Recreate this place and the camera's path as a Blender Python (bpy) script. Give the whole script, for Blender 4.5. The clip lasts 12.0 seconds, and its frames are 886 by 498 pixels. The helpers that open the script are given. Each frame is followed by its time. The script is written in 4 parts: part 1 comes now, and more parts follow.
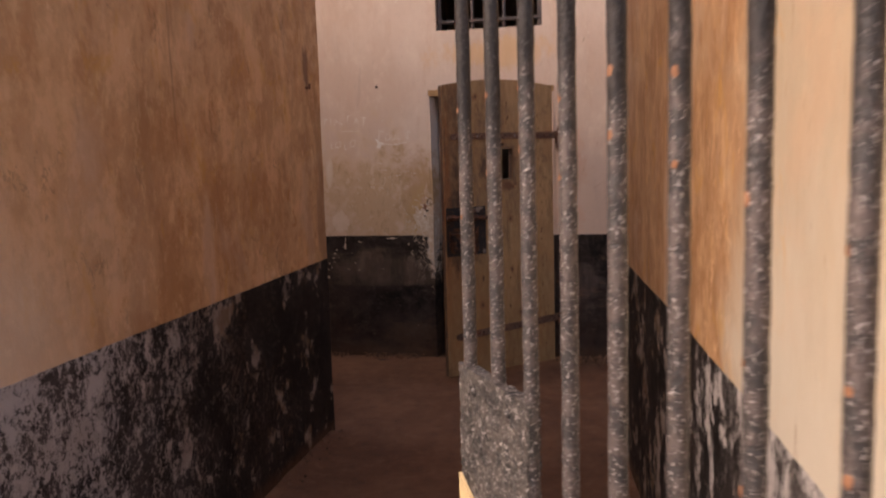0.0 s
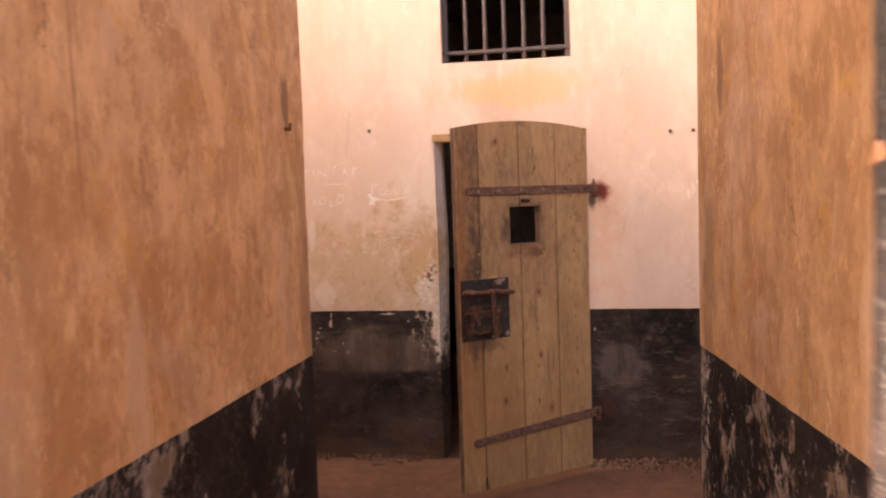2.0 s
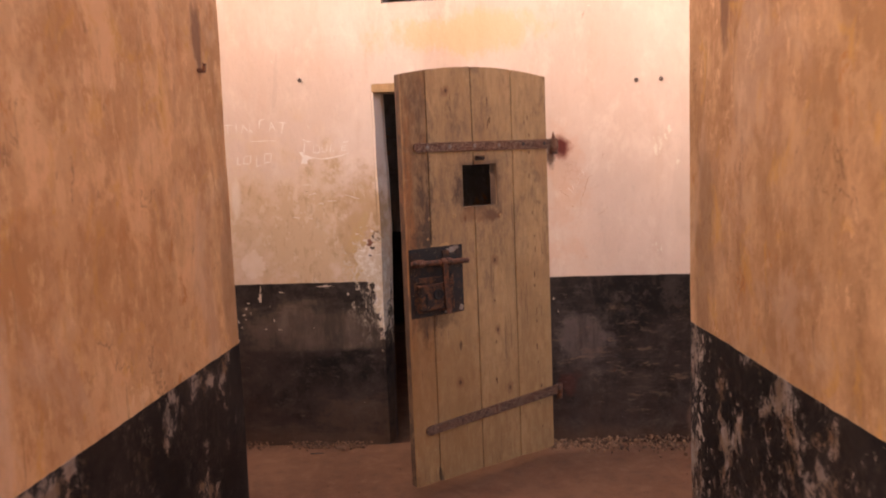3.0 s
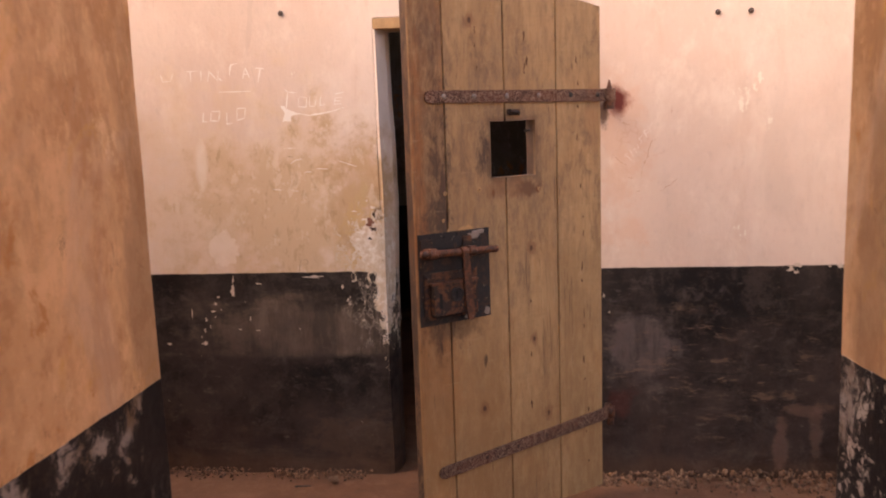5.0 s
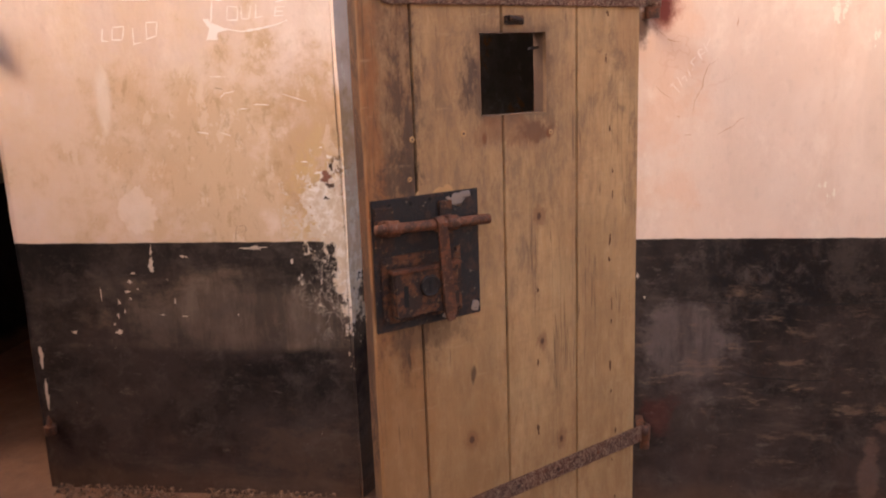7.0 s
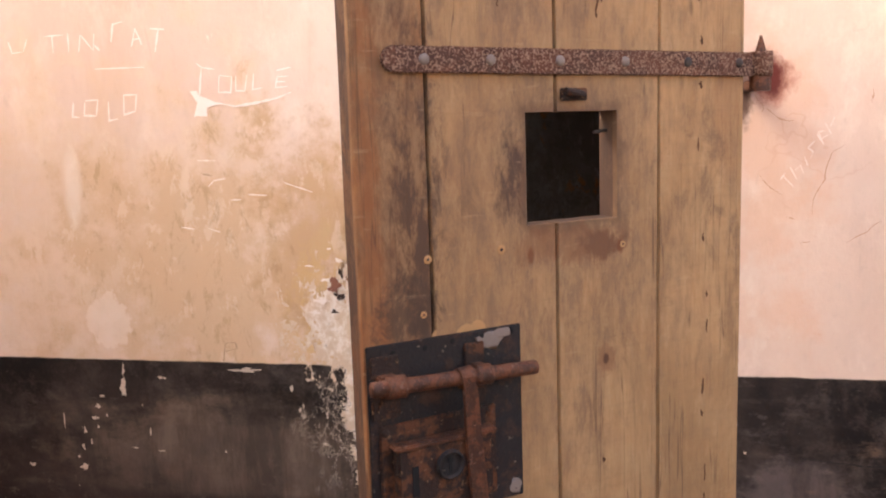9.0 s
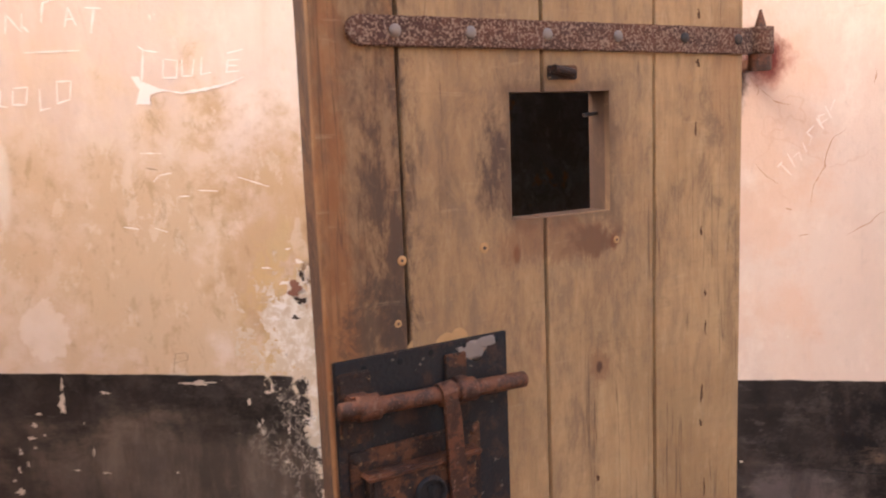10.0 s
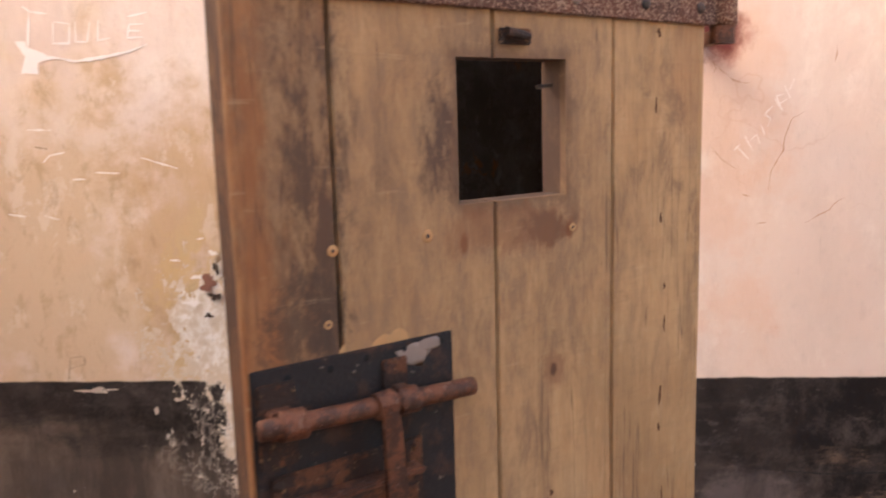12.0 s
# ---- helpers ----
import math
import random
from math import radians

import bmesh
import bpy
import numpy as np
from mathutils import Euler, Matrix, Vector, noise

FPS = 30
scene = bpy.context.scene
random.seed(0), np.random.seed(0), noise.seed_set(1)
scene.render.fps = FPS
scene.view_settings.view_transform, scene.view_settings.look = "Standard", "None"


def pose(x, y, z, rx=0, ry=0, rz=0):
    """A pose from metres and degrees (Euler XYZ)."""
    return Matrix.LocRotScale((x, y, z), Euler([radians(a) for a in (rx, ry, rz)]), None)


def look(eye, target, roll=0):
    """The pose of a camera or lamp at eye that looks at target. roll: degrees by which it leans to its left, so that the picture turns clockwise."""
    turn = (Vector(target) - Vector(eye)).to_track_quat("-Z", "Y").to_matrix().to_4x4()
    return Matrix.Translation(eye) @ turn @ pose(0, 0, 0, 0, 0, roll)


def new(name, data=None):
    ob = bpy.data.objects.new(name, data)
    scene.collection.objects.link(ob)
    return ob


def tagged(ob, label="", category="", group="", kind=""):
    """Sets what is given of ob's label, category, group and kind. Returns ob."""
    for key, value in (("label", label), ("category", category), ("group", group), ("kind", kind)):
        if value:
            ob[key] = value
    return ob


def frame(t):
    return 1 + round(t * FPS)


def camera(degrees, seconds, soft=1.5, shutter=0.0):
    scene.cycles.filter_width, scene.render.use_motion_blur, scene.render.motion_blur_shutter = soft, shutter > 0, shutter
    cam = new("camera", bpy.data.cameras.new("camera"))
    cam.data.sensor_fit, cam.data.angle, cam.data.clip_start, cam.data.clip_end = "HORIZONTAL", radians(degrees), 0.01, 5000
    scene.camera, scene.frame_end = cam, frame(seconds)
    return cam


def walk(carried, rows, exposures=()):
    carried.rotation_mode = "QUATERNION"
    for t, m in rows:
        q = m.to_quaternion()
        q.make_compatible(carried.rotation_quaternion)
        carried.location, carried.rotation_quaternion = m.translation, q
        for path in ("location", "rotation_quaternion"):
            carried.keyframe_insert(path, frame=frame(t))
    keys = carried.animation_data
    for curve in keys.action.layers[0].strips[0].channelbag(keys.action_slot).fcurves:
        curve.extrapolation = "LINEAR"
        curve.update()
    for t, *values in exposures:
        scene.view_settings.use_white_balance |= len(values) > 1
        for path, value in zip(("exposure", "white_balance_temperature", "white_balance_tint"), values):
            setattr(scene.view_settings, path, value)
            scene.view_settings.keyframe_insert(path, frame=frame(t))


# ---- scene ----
cam = camera(56.0, 12.0, 2.0, 0.5)
PATH = [
    (0, (0.486, -0.43, 1.546), (0.068, 1.511, 1.303), -1.7),
    (0.5, (0.355, -0.21, 1.528), (-0.033, 1.73, 1.232), -2.8),
    (1, (0.268, 0.084, 1.529), (-0.147, 2.031, 1.336), -3.0),
    (1.5, (0.193, 0.35, 1.584), (-0.259, 2.291, 1.424), -0.6),
    (2, (0.062, 0.613, 1.597), (-0.294, 2.577, 1.467), -1.9),
    (2.5, (-0.02, 0.856, 1.596), (-0.262, 2.833, 1.42), -2.6),
    (4.5, (-0.246, 1.829, 1.532), (-0.403, 3.8, 1.231), -2.1),
    (5, (-0.198, 2.051, 1.524), (-0.432, 4.014, 1.224), -2.0),
    (5.5, (-0.202, 2.277, 1.512), (-0.443, 4.24, 1.216), -1.8),
    (6, (-0.223, 2.531, 1.504), (-0.386, 4.501, 1.198), -2.5),
    (6.5, (-0.181, 2.758, 1.456), (-0.455, 4.688, 1.007), -1.8),
    (8.3, (-0.212, 3.359, 1.475), (-0.475, 5.312, 1.13), -2.7),
    (8.5, (-0.237, 3.432, 1.47), (-0.532, 5.383, 1.144), -2.1),
    (9, (-0.208, 3.521, 1.496), (-0.623, 5.457, 1.214), -1.9),
    (9.5, (-0.212, 3.593, 1.48), (-0.626, 5.533, 1.223), -2.3),
    (10, (-0.265, 3.68, 1.477), (-0.587, 5.632, 1.183), -2.3),
    (10.5, (-0.305, 3.746, 1.481), (-0.49, 5.721, 1.225), -1.4),
    (11, (-0.346, 3.762, 1.503), (-0.484, 5.739, 1.231), -1.7),
    (11.5, (-0.371, 3.769, 1.455), (-0.519, 5.733, 1.106), -1.4),
    (12, (-0.311, 3.842, 1.448), (-0.449, 5.811, 1.129), -1.6),
]
EXPOSURE = [(0.0, 0.68, 7300, 25), (0.5, 1.17, 7900, 28), (1.0, 1.32, 8500, 32), (1.5, 1.76, 8400, 31), (2.5, 1.96, 8200, 31), (4.5, 2.0, 7900, 29), (5.5, 2.2, 7650, 26), (6.5, 2.28, 7650, 26), (8.5, 2.5, 7050, 19), (9.5, 2.57, 6950, 18), (12.0, 2.47, 6900, 17)]
walk(cam, [(t, look(eye, target, roll)) for t, eye, target, roll in PATH], EXPOSURE)

# ---- world, sun, exposure ----
world = bpy.data.worlds.new("overcast_sky")
scene.world = world
world.use_nodes = True
wt = world.node_tree
sky = wt.nodes.new("ShaderNodeTexSky")
sky.sky_type = "NISHITA"
sky.sun_disc = False
sky.sun_elevation, sky.sun_rotation = radians(36), radians(238)
sky.air_density, sky.dust_density = 1.2, 4.0
wt.links.new(sky.outputs[0], wt.nodes["Background"].inputs[0])
wt.nodes["Background"].inputs[1].default_value = 0.14
sun = new("sun", bpy.data.lights.new("sun", "SUN"))
sun.data.energy, sun.data.angle, sun.data.color = 0.9, radians(36), (1.0, 0.95, 0.88)
sun.matrix_world = look((-8.0, -5.0, 6.9), (0, 0, 0))


# ---- materials ----
class Nodes:
    """Short hand for one procedural material."""

    def __init__(self, name, rough=0.85, metal=0.0):
        self.mat = bpy.data.materials.new(name)
        self.mat.use_nodes = True
        self.t = self.mat.node_tree
        self.b = self.t.nodes["Principled BSDF"]
        self.b.inputs["Roughness"].default_value = rough
        self.b.inputs["Metallic"].default_value = metal
        self.co = self.t.nodes.new("ShaderNodeTexCoord").outputs["Object"]
        self.xyz = self.t.nodes.new("ShaderNodeSeparateXYZ")
        self.t.links.new(self.co, self.xyz.inputs[0])
        self.x, self.y, self.z = self.xyz.outputs

    def put(self, socket, v):
        if isinstance(v, bpy.types.NodeSocket):
            self.t.links.new(v, socket)
        elif isinstance(v, tuple) and len(v) == 3 and socket.type == "RGBA":
            socket.default_value = (*v, 1)
        else:
            socket.default_value = v

    def m(self, op, a, b=0.0, c=0.0, clamp=False):
        n = self.t.nodes.new("ShaderNodeMath")
        n.operation, n.use_clamp = op, clamp
        for i, v in enumerate((a, b, c)):
            self.put(n.inputs[i], v)
        return n.outputs[0]

    def noise(self, scale, detail=4.0, stretch=(1, 1, 1), rough=0.55, off=0.0, warp=0.0):
        mp = self.t.nodes.new("ShaderNodeMapping")
        mp.inputs["Scale"].default_value = stretch
        mp.inputs["Location"].default_value = (off, off * 1.7, off * 0.6)
        self.t.links.new(self.co, mp.inputs[0])
        n = self.t.nodes.new("ShaderNodeTexNoise")
        n.inputs["Scale"].default_value, n.inputs["Detail"].default_value = scale, detail
        n.inputs["Roughness"].default_value, n.inputs["Distortion"].default_value = rough, warp
        self.t.links.new(mp.outputs[0], n.inputs["Vector"])
        return n.outputs["Fac"]

    def cells(self, scale, stretch=(1, 1, 1), feature="F1"):
        mp = self.t.nodes.new("ShaderNodeMapping")
        mp.inputs["Scale"].default_value = stretch
        self.t.links.new(self.co, mp.inputs[0])
        n = self.t.nodes.new("ShaderNodeTexVoronoi")
        n.feature = feature
        n.inputs["Scale"].default_value = scale
        self.t.links.new(mp.outputs[0], n.inputs["Vector"])
        return n.outputs["Distance"]

    def step(self, v, lo, hi):
        n = self.t.nodes.new("ShaderNodeMapRange")
        n.interpolation_type = "SMOOTHSTEP"
        for i, a in enumerate((v, lo, hi, 0.0, 1.0)):
            self.put(n.inputs[i], a)
        return n.outputs[0]

    def mix(self, f, a, b):
        n = self.t.nodes.new("ShaderNodeMix")
        n.data_type = "RGBA"
        self.put(n.inputs[0], f)
        self.put(n.inputs[6], a)
        self.put(n.inputs[7], b)
        return n.outputs[2]

    def blot(self, x, z, rx, rz, wob=None, amount=0.5, axis="x"):
        """1 inside an uneven patch round (x, z), falling to 0 at its rim."""
        across = self.x if axis == "x" else self.y
        dx = self.m("DIVIDE", self.m("SUBTRACT", across, x), rx)
        dz = self.m("DIVIDE", self.m("SUBTRACT", self.z, z), rz)
        d = self.m("SQRT", self.m("ADD", self.m("MULTIPLY", dx, dx), self.m("MULTIPLY", dz, dz)))
        if wob is not None:
            d = self.m("ADD", d, self.m("MULTIPLY", self.m("SUBTRACT", wob, 0.5), amount * 4))
        return self.m("SUBTRACT", 1.0, self.step(d, 0.45, 1.1))

    def bump(self, height, strength=0.4, dist=0.01):
        n = self.t.nodes.new("ShaderNodeBump")
        n.inputs["Strength"].default_value, n.inputs["Distance"].default_value = strength, dist
        self.put(n.inputs["Height"], height)
        self.t.links.new(n.outputs[0], self.b.inputs["Normal"])

    def colour(self, c, rough=None):
        self.put(self.b.inputs["Base Color"], c)
        if rough is not None:
            self.put(self.b.inputs["Roughness"], rough)
        return self.mat


def limewash(name, light, mid, warm, dado, peel_lo, peel_hi, far=False, entry=False, arris=0.0):
    """Mottled limewash over a tar-black dado with a hand-painted edge and flaking."""
    k = Nodes(name, 0.9)
    big = k.noise(1.5, 6, (1, 1, 0.75), 0.62, warp=0.3)
    streak = k.noise(4.5, 8, (1, 1, 0.25 if far else 0.6), 0.72, 3.1, 0.1)
    patch = k.noise(5.5, 9, (1, 1, 0.6), 0.74, 7.7, 0.15)
    fine = k.noise(38, 5, (1, 1, 0.6), 0.65, 1.3)
    pale = tuple(min(0.86, v * 1.22 + 0.02) for v in light)
    c = k.mix(k.step(big, 0.38, 0.62), mid, light)
    c = k.mix(k.m("MULTIPLY", k.step(streak, 0.5, 0.66), 0.8 if not far else 0.5), c, warm)
    c = k.mix(k.m("MULTIPLY", k.step(patch, 0.5, 0.68), 0.4 if far else 0.55), c, pale)
    c = k.mix(k.m("MULTIPLY", k.step(k.noise(3, 8, (1, 1, 0.4), 0.7, 27, 0.5), 0.54, 0.7), 0.65 if not far else 0.25), c, tuple(v * 0.72 for v in mid))
    c = k.mix(k.m("MULTIPLY", k.step(fine, 0.52, 0.75), 0.18 if far else 0.35), c, tuple(v * 0.62 for v in mid))
    if not far:
        cloud = k.noise(4.2, 9, (1, 1, 0.8), 0.72, 281, 0.15)
        c = k.mix(k.m("MULTIPLY", k.step(cloud, 0.5, 0.6), 0.7), c, tuple(v * 1.18 + 0.02 for v in light))
        c = k.mix(k.m("MULTIPLY", k.step(cloud, 0.48, 0.4), 0.55), c, tuple(v * 0.82 for v in warm))
        # brush marks, crisp lime scabs and orange bruises
        brush = k.noise(15, 8, (1, 1, 0.45), 0.74, 301, 0.1)
        c = k.mix(k.m("MULTIPLY", k.step(brush, 0.53, 0.64), 0.5), c, tuple(min(0.8, v * 1.25 + 0.03) for v in light))
        c = k.mix(k.m("MULTIPLY", k.step(brush, 0.45, 0.35), 0.3), c, tuple(v * 0.75 for v in mid))
        where = k.step(k.noise(1.9, 5, (1, 1, 0.8), 0.6, 311), 0.5, 0.62)
        scab = k.step(k.noise(18, 10, (1, 1, 0.65), 0.78, 321, 0.2), 0.555, 0.585)
        c = k.mix(k.m("MULTIPLY", k.m("MULTIPLY", scab, where), 0.75), c, tuple(min(0.82, v * 1.3 + 0.06) for v in light))
        bruise = k.m("MULTIPLY", k.step(k.noise(9, 9, (1, 1, 0.6), 0.75, 331, 0.3), 0.56, 0.62), k.step(k.noise(2.3, 4, off=341), 0.52, 0.62))
        c = k.mix(k.m("MULTIPLY", bruise, 0.75), c, (0.5, 0.21, 0.06))
        tick = k.m("ABSOLUTE", k.m("SUBTRACT", k.noise(7, 5, (1, 1, 0.45), 0.6, 351, 0.3), 0.5))
        tick = k.m("MULTIPLY", k.m("SUBTRACT", 1.0, k.step(tick, 0.0, 0.012)), k.step(k.noise(4, 4, off=361), 0.56, 0.62))
        c = k.mix(k.m("MULTIPLY", tick, 0.7), c, tuple(v * 0.5 for v in mid))
    chips = k.step(k.noise(7, 9, (1, 1, 0.45 if far else 0.9), 0.74, 11.0), 0.655, 0.675)
    c = k.mix(k.m("MULTIPLY", chips, 0.6 if far else 0.4), c, tuple(min(0.86, v * 1.3 + 0.06) for v in light))
    lines_ = k.step(k.noise(16, 4, (1, 1, 0.12), 0.6, 33, 1.0), 0.68, 0.7)
    c = k.mix(k.m("MULTIPLY", lines_, 0.15 if far else 0.45), c, tuple(v * 0.55 for v in mid))
    wob = k.noise(7, 6, off=2.2, rough=0.65)
    if far:
        ragged = k.noise(17, 8, (1, 1, 0.7), 0.7, 4)
        c = k.mix(k.m("MULTIPLY", k.blot(-1.4, 1.2, 0.9, 0.55, wob, 0.6), 0.6), c, (0.7, 0.53, 0.36))
        c = k.mix(k.m("MULTIPLY", k.blot(-1.25, 1.16, 0.6, 0.4, wob, 0.9), 0.5), c, (0.56, 0.38, 0.2))
        c = k.mix(k.m("MULTIPLY", k.blot(-0.97, 1.3, 0.2, 0.34, wob, 0.9), 0.45), c, (0.47, 0.285, 0.14))
        c = k.mix(k.m("MULTIPLY", k.blot(-0.42, 2.2, 0.48, 0.11, patch, 0.9), 0.5), c, (0.74, 0.47, 0.2))
        c = k.mix(k.m("MULTIPLY", k.blot(-0.94, 1.02, 0.11, 0.24, ragged, 1.0), 0.5), c, (0.6, 0.44, 0.22))
        old = k.m("MULTIPLY", k.blot(-0.955, 1.06, 0.13, 0.2, ragged, 1.3), k.step(ragged, 0.45, 0.5))
        c = k.mix(k.m("MULTIPLY", old, 0.6), c, (0.62, 0.42, 0.19))
        scuff = k.m("MULTIPLY", k.step(k.noise(11, 9, (1, 1, 0.55), 0.76, 371, 0.2), 0.53, 0.57), k.blot(-1.35, 1.3, 0.62, 0.36, wob, 0.9))
        c = k.mix(k.m("MULTIPLY", scuff, 0.4), c, (0.8, 0.69, 0.56))
        sooty = k.m("MULTIPLY", k.step(k.noise(9, 9, (1, 1, 0.5), 0.74, 381, 0.2), 0.5, 0.6), k.blot(-1.0, 1.3, 0.16, 0.3, wob, 0.9))
        c = k.mix(k.m("MULTIPLY", sooty, 0.4), c, (0.42, 0.27, 0.14))
        shred = k.noise(38, 9, (1, 1, 0.8), 0.75, 211, 0.5)
        ragged2 = k.m("ADD", k.m("MULTIPLY", ragged, 0.55), k.m("MULTIPLY", shred, 0.45))
        bare = k.step(k.m("MAXIMUM", k.blot(-0.9, 1.02, 0.15, 0.13, ragged2, 1.7), k.blot(-0.862, 0.82, 0.055, 0.26, ragged2, 1.4)), 0.42, 0.5)
        crumb = k.mix(k.step(shred, 0.42, 0.6), (0.66, 0.54, 0.4), (0.84, 0.78, 0.7))
        crumb = k.mix(k.m("MULTIPLY", k.step(k.noise(55, 6, off=221, rough=0.7), 0.62, 0.68), 0.8), crumb, (0.2, 0.13, 0.09))
        c = k.mix(k.m("MULTIPLY", k.blot(-0.88, 1.15, 0.022, 0.03, ragged, 1.0), 0.8), c, (0.16, 0.085, 0.05))
        grit = k.noise(24, 8, (1, 1, 0.5), 0.75, 151, 0.4)
        c = k.mix(k.m("MULTIPLY", k.m("MULTIPLY", k.step(grit, 0.52, 0.64), k.blot(-1.2, 1.2, 0.6, 0.45, wob, 0.9)), 0.5), c, (0.4, 0.26, 0.13))
        c = k.mix(k.m("MULTIPLY", k.step(k.blot(-1.57, 1.01, 0.085, 0.09, ragged, 0.45), 0.4, 0.55), 0.6), c, (0.8, 0.68, 0.57))
        c = k.mix(k.m("MULTIPLY", k.blot(-1.64, 1.38, 0.03, 0.12, wob), 0.5), c, (0.82, 0.76, 0.68))
        c = k.mix(k.m("MULTIPLY", k.blot(0.13, 1.35, 0.13, 0.4, wob, 0.9), 0.35), c, (0.66, 0.38, 0.24))
        c = k.mix(k.m("MULTIPLY", k.blot(0.118, 1.58, 0.06, 0.07, ragged, 0.5), 0.6), c, (0.36, 0.11, 0.065))
        c = k.mix(k.m("MULTIPLY", k.blot(0.06, 1.545, 0.03, 0.075, ragged, 0.5), 0.85), c, (0.05, 0.02, 0.014))
        c = k.mix(k.m("MULTIPLY", k.blot(0.112, 1.588, 0.05, 0.055, ragged, 0.35), 0.95), c, (0.1, 0.012, 0.009))
        near = k.blot(0.24, 1.42, 0.2, 0.3, wob, 0.9)
        vein = k.m("ABSOLUTE", k.m("SUBTRACT", k.noise(3.6, 4, off=61, rough=0.5), 0.5))
        c = k.mix(k.m("MULTIPLY", k.m("SUBTRACT", 1.0, k.step(vein, 0.0, 0.006)), k.m("MULTIPLY", near, 0.22)), c, (0.5, 0.26, 0.16))
    if entry:
        gate_light = k.m("SUBTRACT", 1.0, k.step(k.m("ADD", k.y, k.m("MULTIPLY", k.m("SUBTRACT", big, 0.5), 1.6)), *((1.15, 1.6) if arris else (0.9, 2.2))))
        c = k.mix(k.m("MULTIPLY", gate_light, k.m("ADD", 0.45 if arris else 0.1, k.m("MULTIPLY", streak, 0.6))), c, (0.55, 0.48, 0.36) if arris else (0.68, 0.44, 0.25))
        smear = k.noise(9, 7, (1, 1, 0.35), 0.7, 44)
        c = k.mix(k.m("MULTIPLY", k.step(k.noise(7, 7, (1, 1, 0.7), 0.7, 81, 0.8), 0.55, 0.67), 0.55), c, (0.64, 0.34, 0.08))
        c = k.mix(k.m("MULTIPLY", k.step(k.noise(2.1, 7, (1, 1, 0.6), 0.7, 61, 0.6), 0.52, 0.66), 0.5), c, (0.62, 0.42, 0.28))
        c = k.mix(k.m("MULTIPLY", k.blot(3.62, 1.96, 0.045, 0.15, smear, 0.8, "y"), 0.75), c, (0.2, 0.1, 0.06))
        low_gate_light = k.m("MULTIPLY", gate_light, k.m("SUBTRACT", 1.0, k.step(k.m("ADD", k.z, k.m("MULTIPLY", k.m("SUBTRACT", smear, 0.5), 0.9)), 0.95, 1.7)))
        c = k.mix(k.m("MULTIPLY", low_gate_light, 0.9), c, (0.62, 0.56, 0.46) if arris else (0.82, 0.68, 0.52))
        c = k.mix(k.m("MULTIPLY", k.blot(3.8, 1.25, 0.1, 0.4, smear, 0.7, "y"), 0.55), c, (0.27, 0.15, 0.08))
        c = k.mix(k.m("MULTIPLY", k.step(k.noise(20, 6, (1, 1, 0.3), 0.7, 101), 0.6, 0.72), 0.4), c, tuple(v * 0.6 for v in mid))
        c = k.mix(k.m("MULTIPLY", k.blot(2.5, 1.15, 0.05, 0.3, smear, 1.0, "y"), 0.6), c, (0.66, 0.45, 0.3))
    # dado
    blk = k.mix(k.step(k.noise(2.6, 8, (1, 1, 0.8), 0.7, 5), 0.42, 0.7), (0.0105, 0.0082, 0.008), (0.04, 0.03, 0.026))
    pale_y = k.m("SUBTRACT", 1.0, k.step(k.y, 1.6, 2.8)) if entry else 0.0
    under = k.mix(k.step(k.noise(12, 5, off=9), 0.35, 0.65), (0.2, 0.125, 0.072), (0.36, 0.3, 0.255))
    under = k.mix(k.m("MULTIPLY", pale_y, 0.8) if entry else 0.0, under, (0.64, 0.61, 0.6))
    if far:
        rag = k.noise(5, 8, (0.7, 1, 1.2), 0.72, 51)
        drip = k.noise(8, 8, (1, 1, 0.22), 0.72, 391, 0.1)
        rubbed = k.m("MULTIPLY", k.blot(-1.25, 0.635, 0.56, 0.2, rag, 0.55), k.m("ADD", 0.35, k.m("MULTIPLY", k.step(drip, 0.4, 0.62), 0.65)))
        tide = k.step(k.m("ADD", k.z, k.m("MULTIPLY", k.m("SUBTRACT", rag, 0.5), 0.09)), 0.515, 0.545)
        blk = k.mix(k.m("MULTIPLY", k.m("MULTIPLY", rubbed, tide), 0.85), blk, (0.2, 0.15, 0.112))
        mould = k.noise(6.5, 10, (0.9, 1, 0.8), 0.76, 421, 0.15)
        blk = k.mix(k.m("MULTIPLY", k.step(mould, 0.47, 0.62), 0.45), blk, (0.085, 0.066, 0.056))
        smoke = k.m("MULTIPLY", k.blot(0.2, 0.55, 0.16, 0.2, rag, 1.0), k.m("ADD", 0.4, k.m("MULTIPLY", k.step(drip, 0.42, 0.6), 0.6)))
        blk = k.mix(k.m("MULTIPLY", smoke, 0.55), blk, (0.18, 0.145, 0.135))
        low_rust = k.m("MULTIPLY", k.m("SUBTRACT", 1.0, k.step(k.m("ADD", k.z, k.m("MULTIPLY", k.m("SUBTRACT", rag, 0.5), 0.7)), 0.1, 0.36)), k.m("ADD", 0.3, k.m("MULTIPLY", k.step(drip, 0.45, 0.6), 0.7)))
        blk = k.mix(k.m("MULTIPLY", low_rust, 0.35), blk, (0.085, 0.042, 0.028))
        blk = k.mix(k.m("MULTIPLY", k.blot(0.78, 0.15, 0.035, 0.17, rag, 0.9), 0.6), blk, (0.27, 0.16, 0.12))
        for gx_, gz_, ga_, gb_ in ((0.92, 0.19, 0.03, 0.13), (0.86, 0.3, 0.1, 0.03)):
            blk = k.mix(k.m("MULTIPLY", k.blot(gx_, gz_, ga_, gb_, rag, 1.1), 0.5), blk, (0.22, 0.135, 0.1))
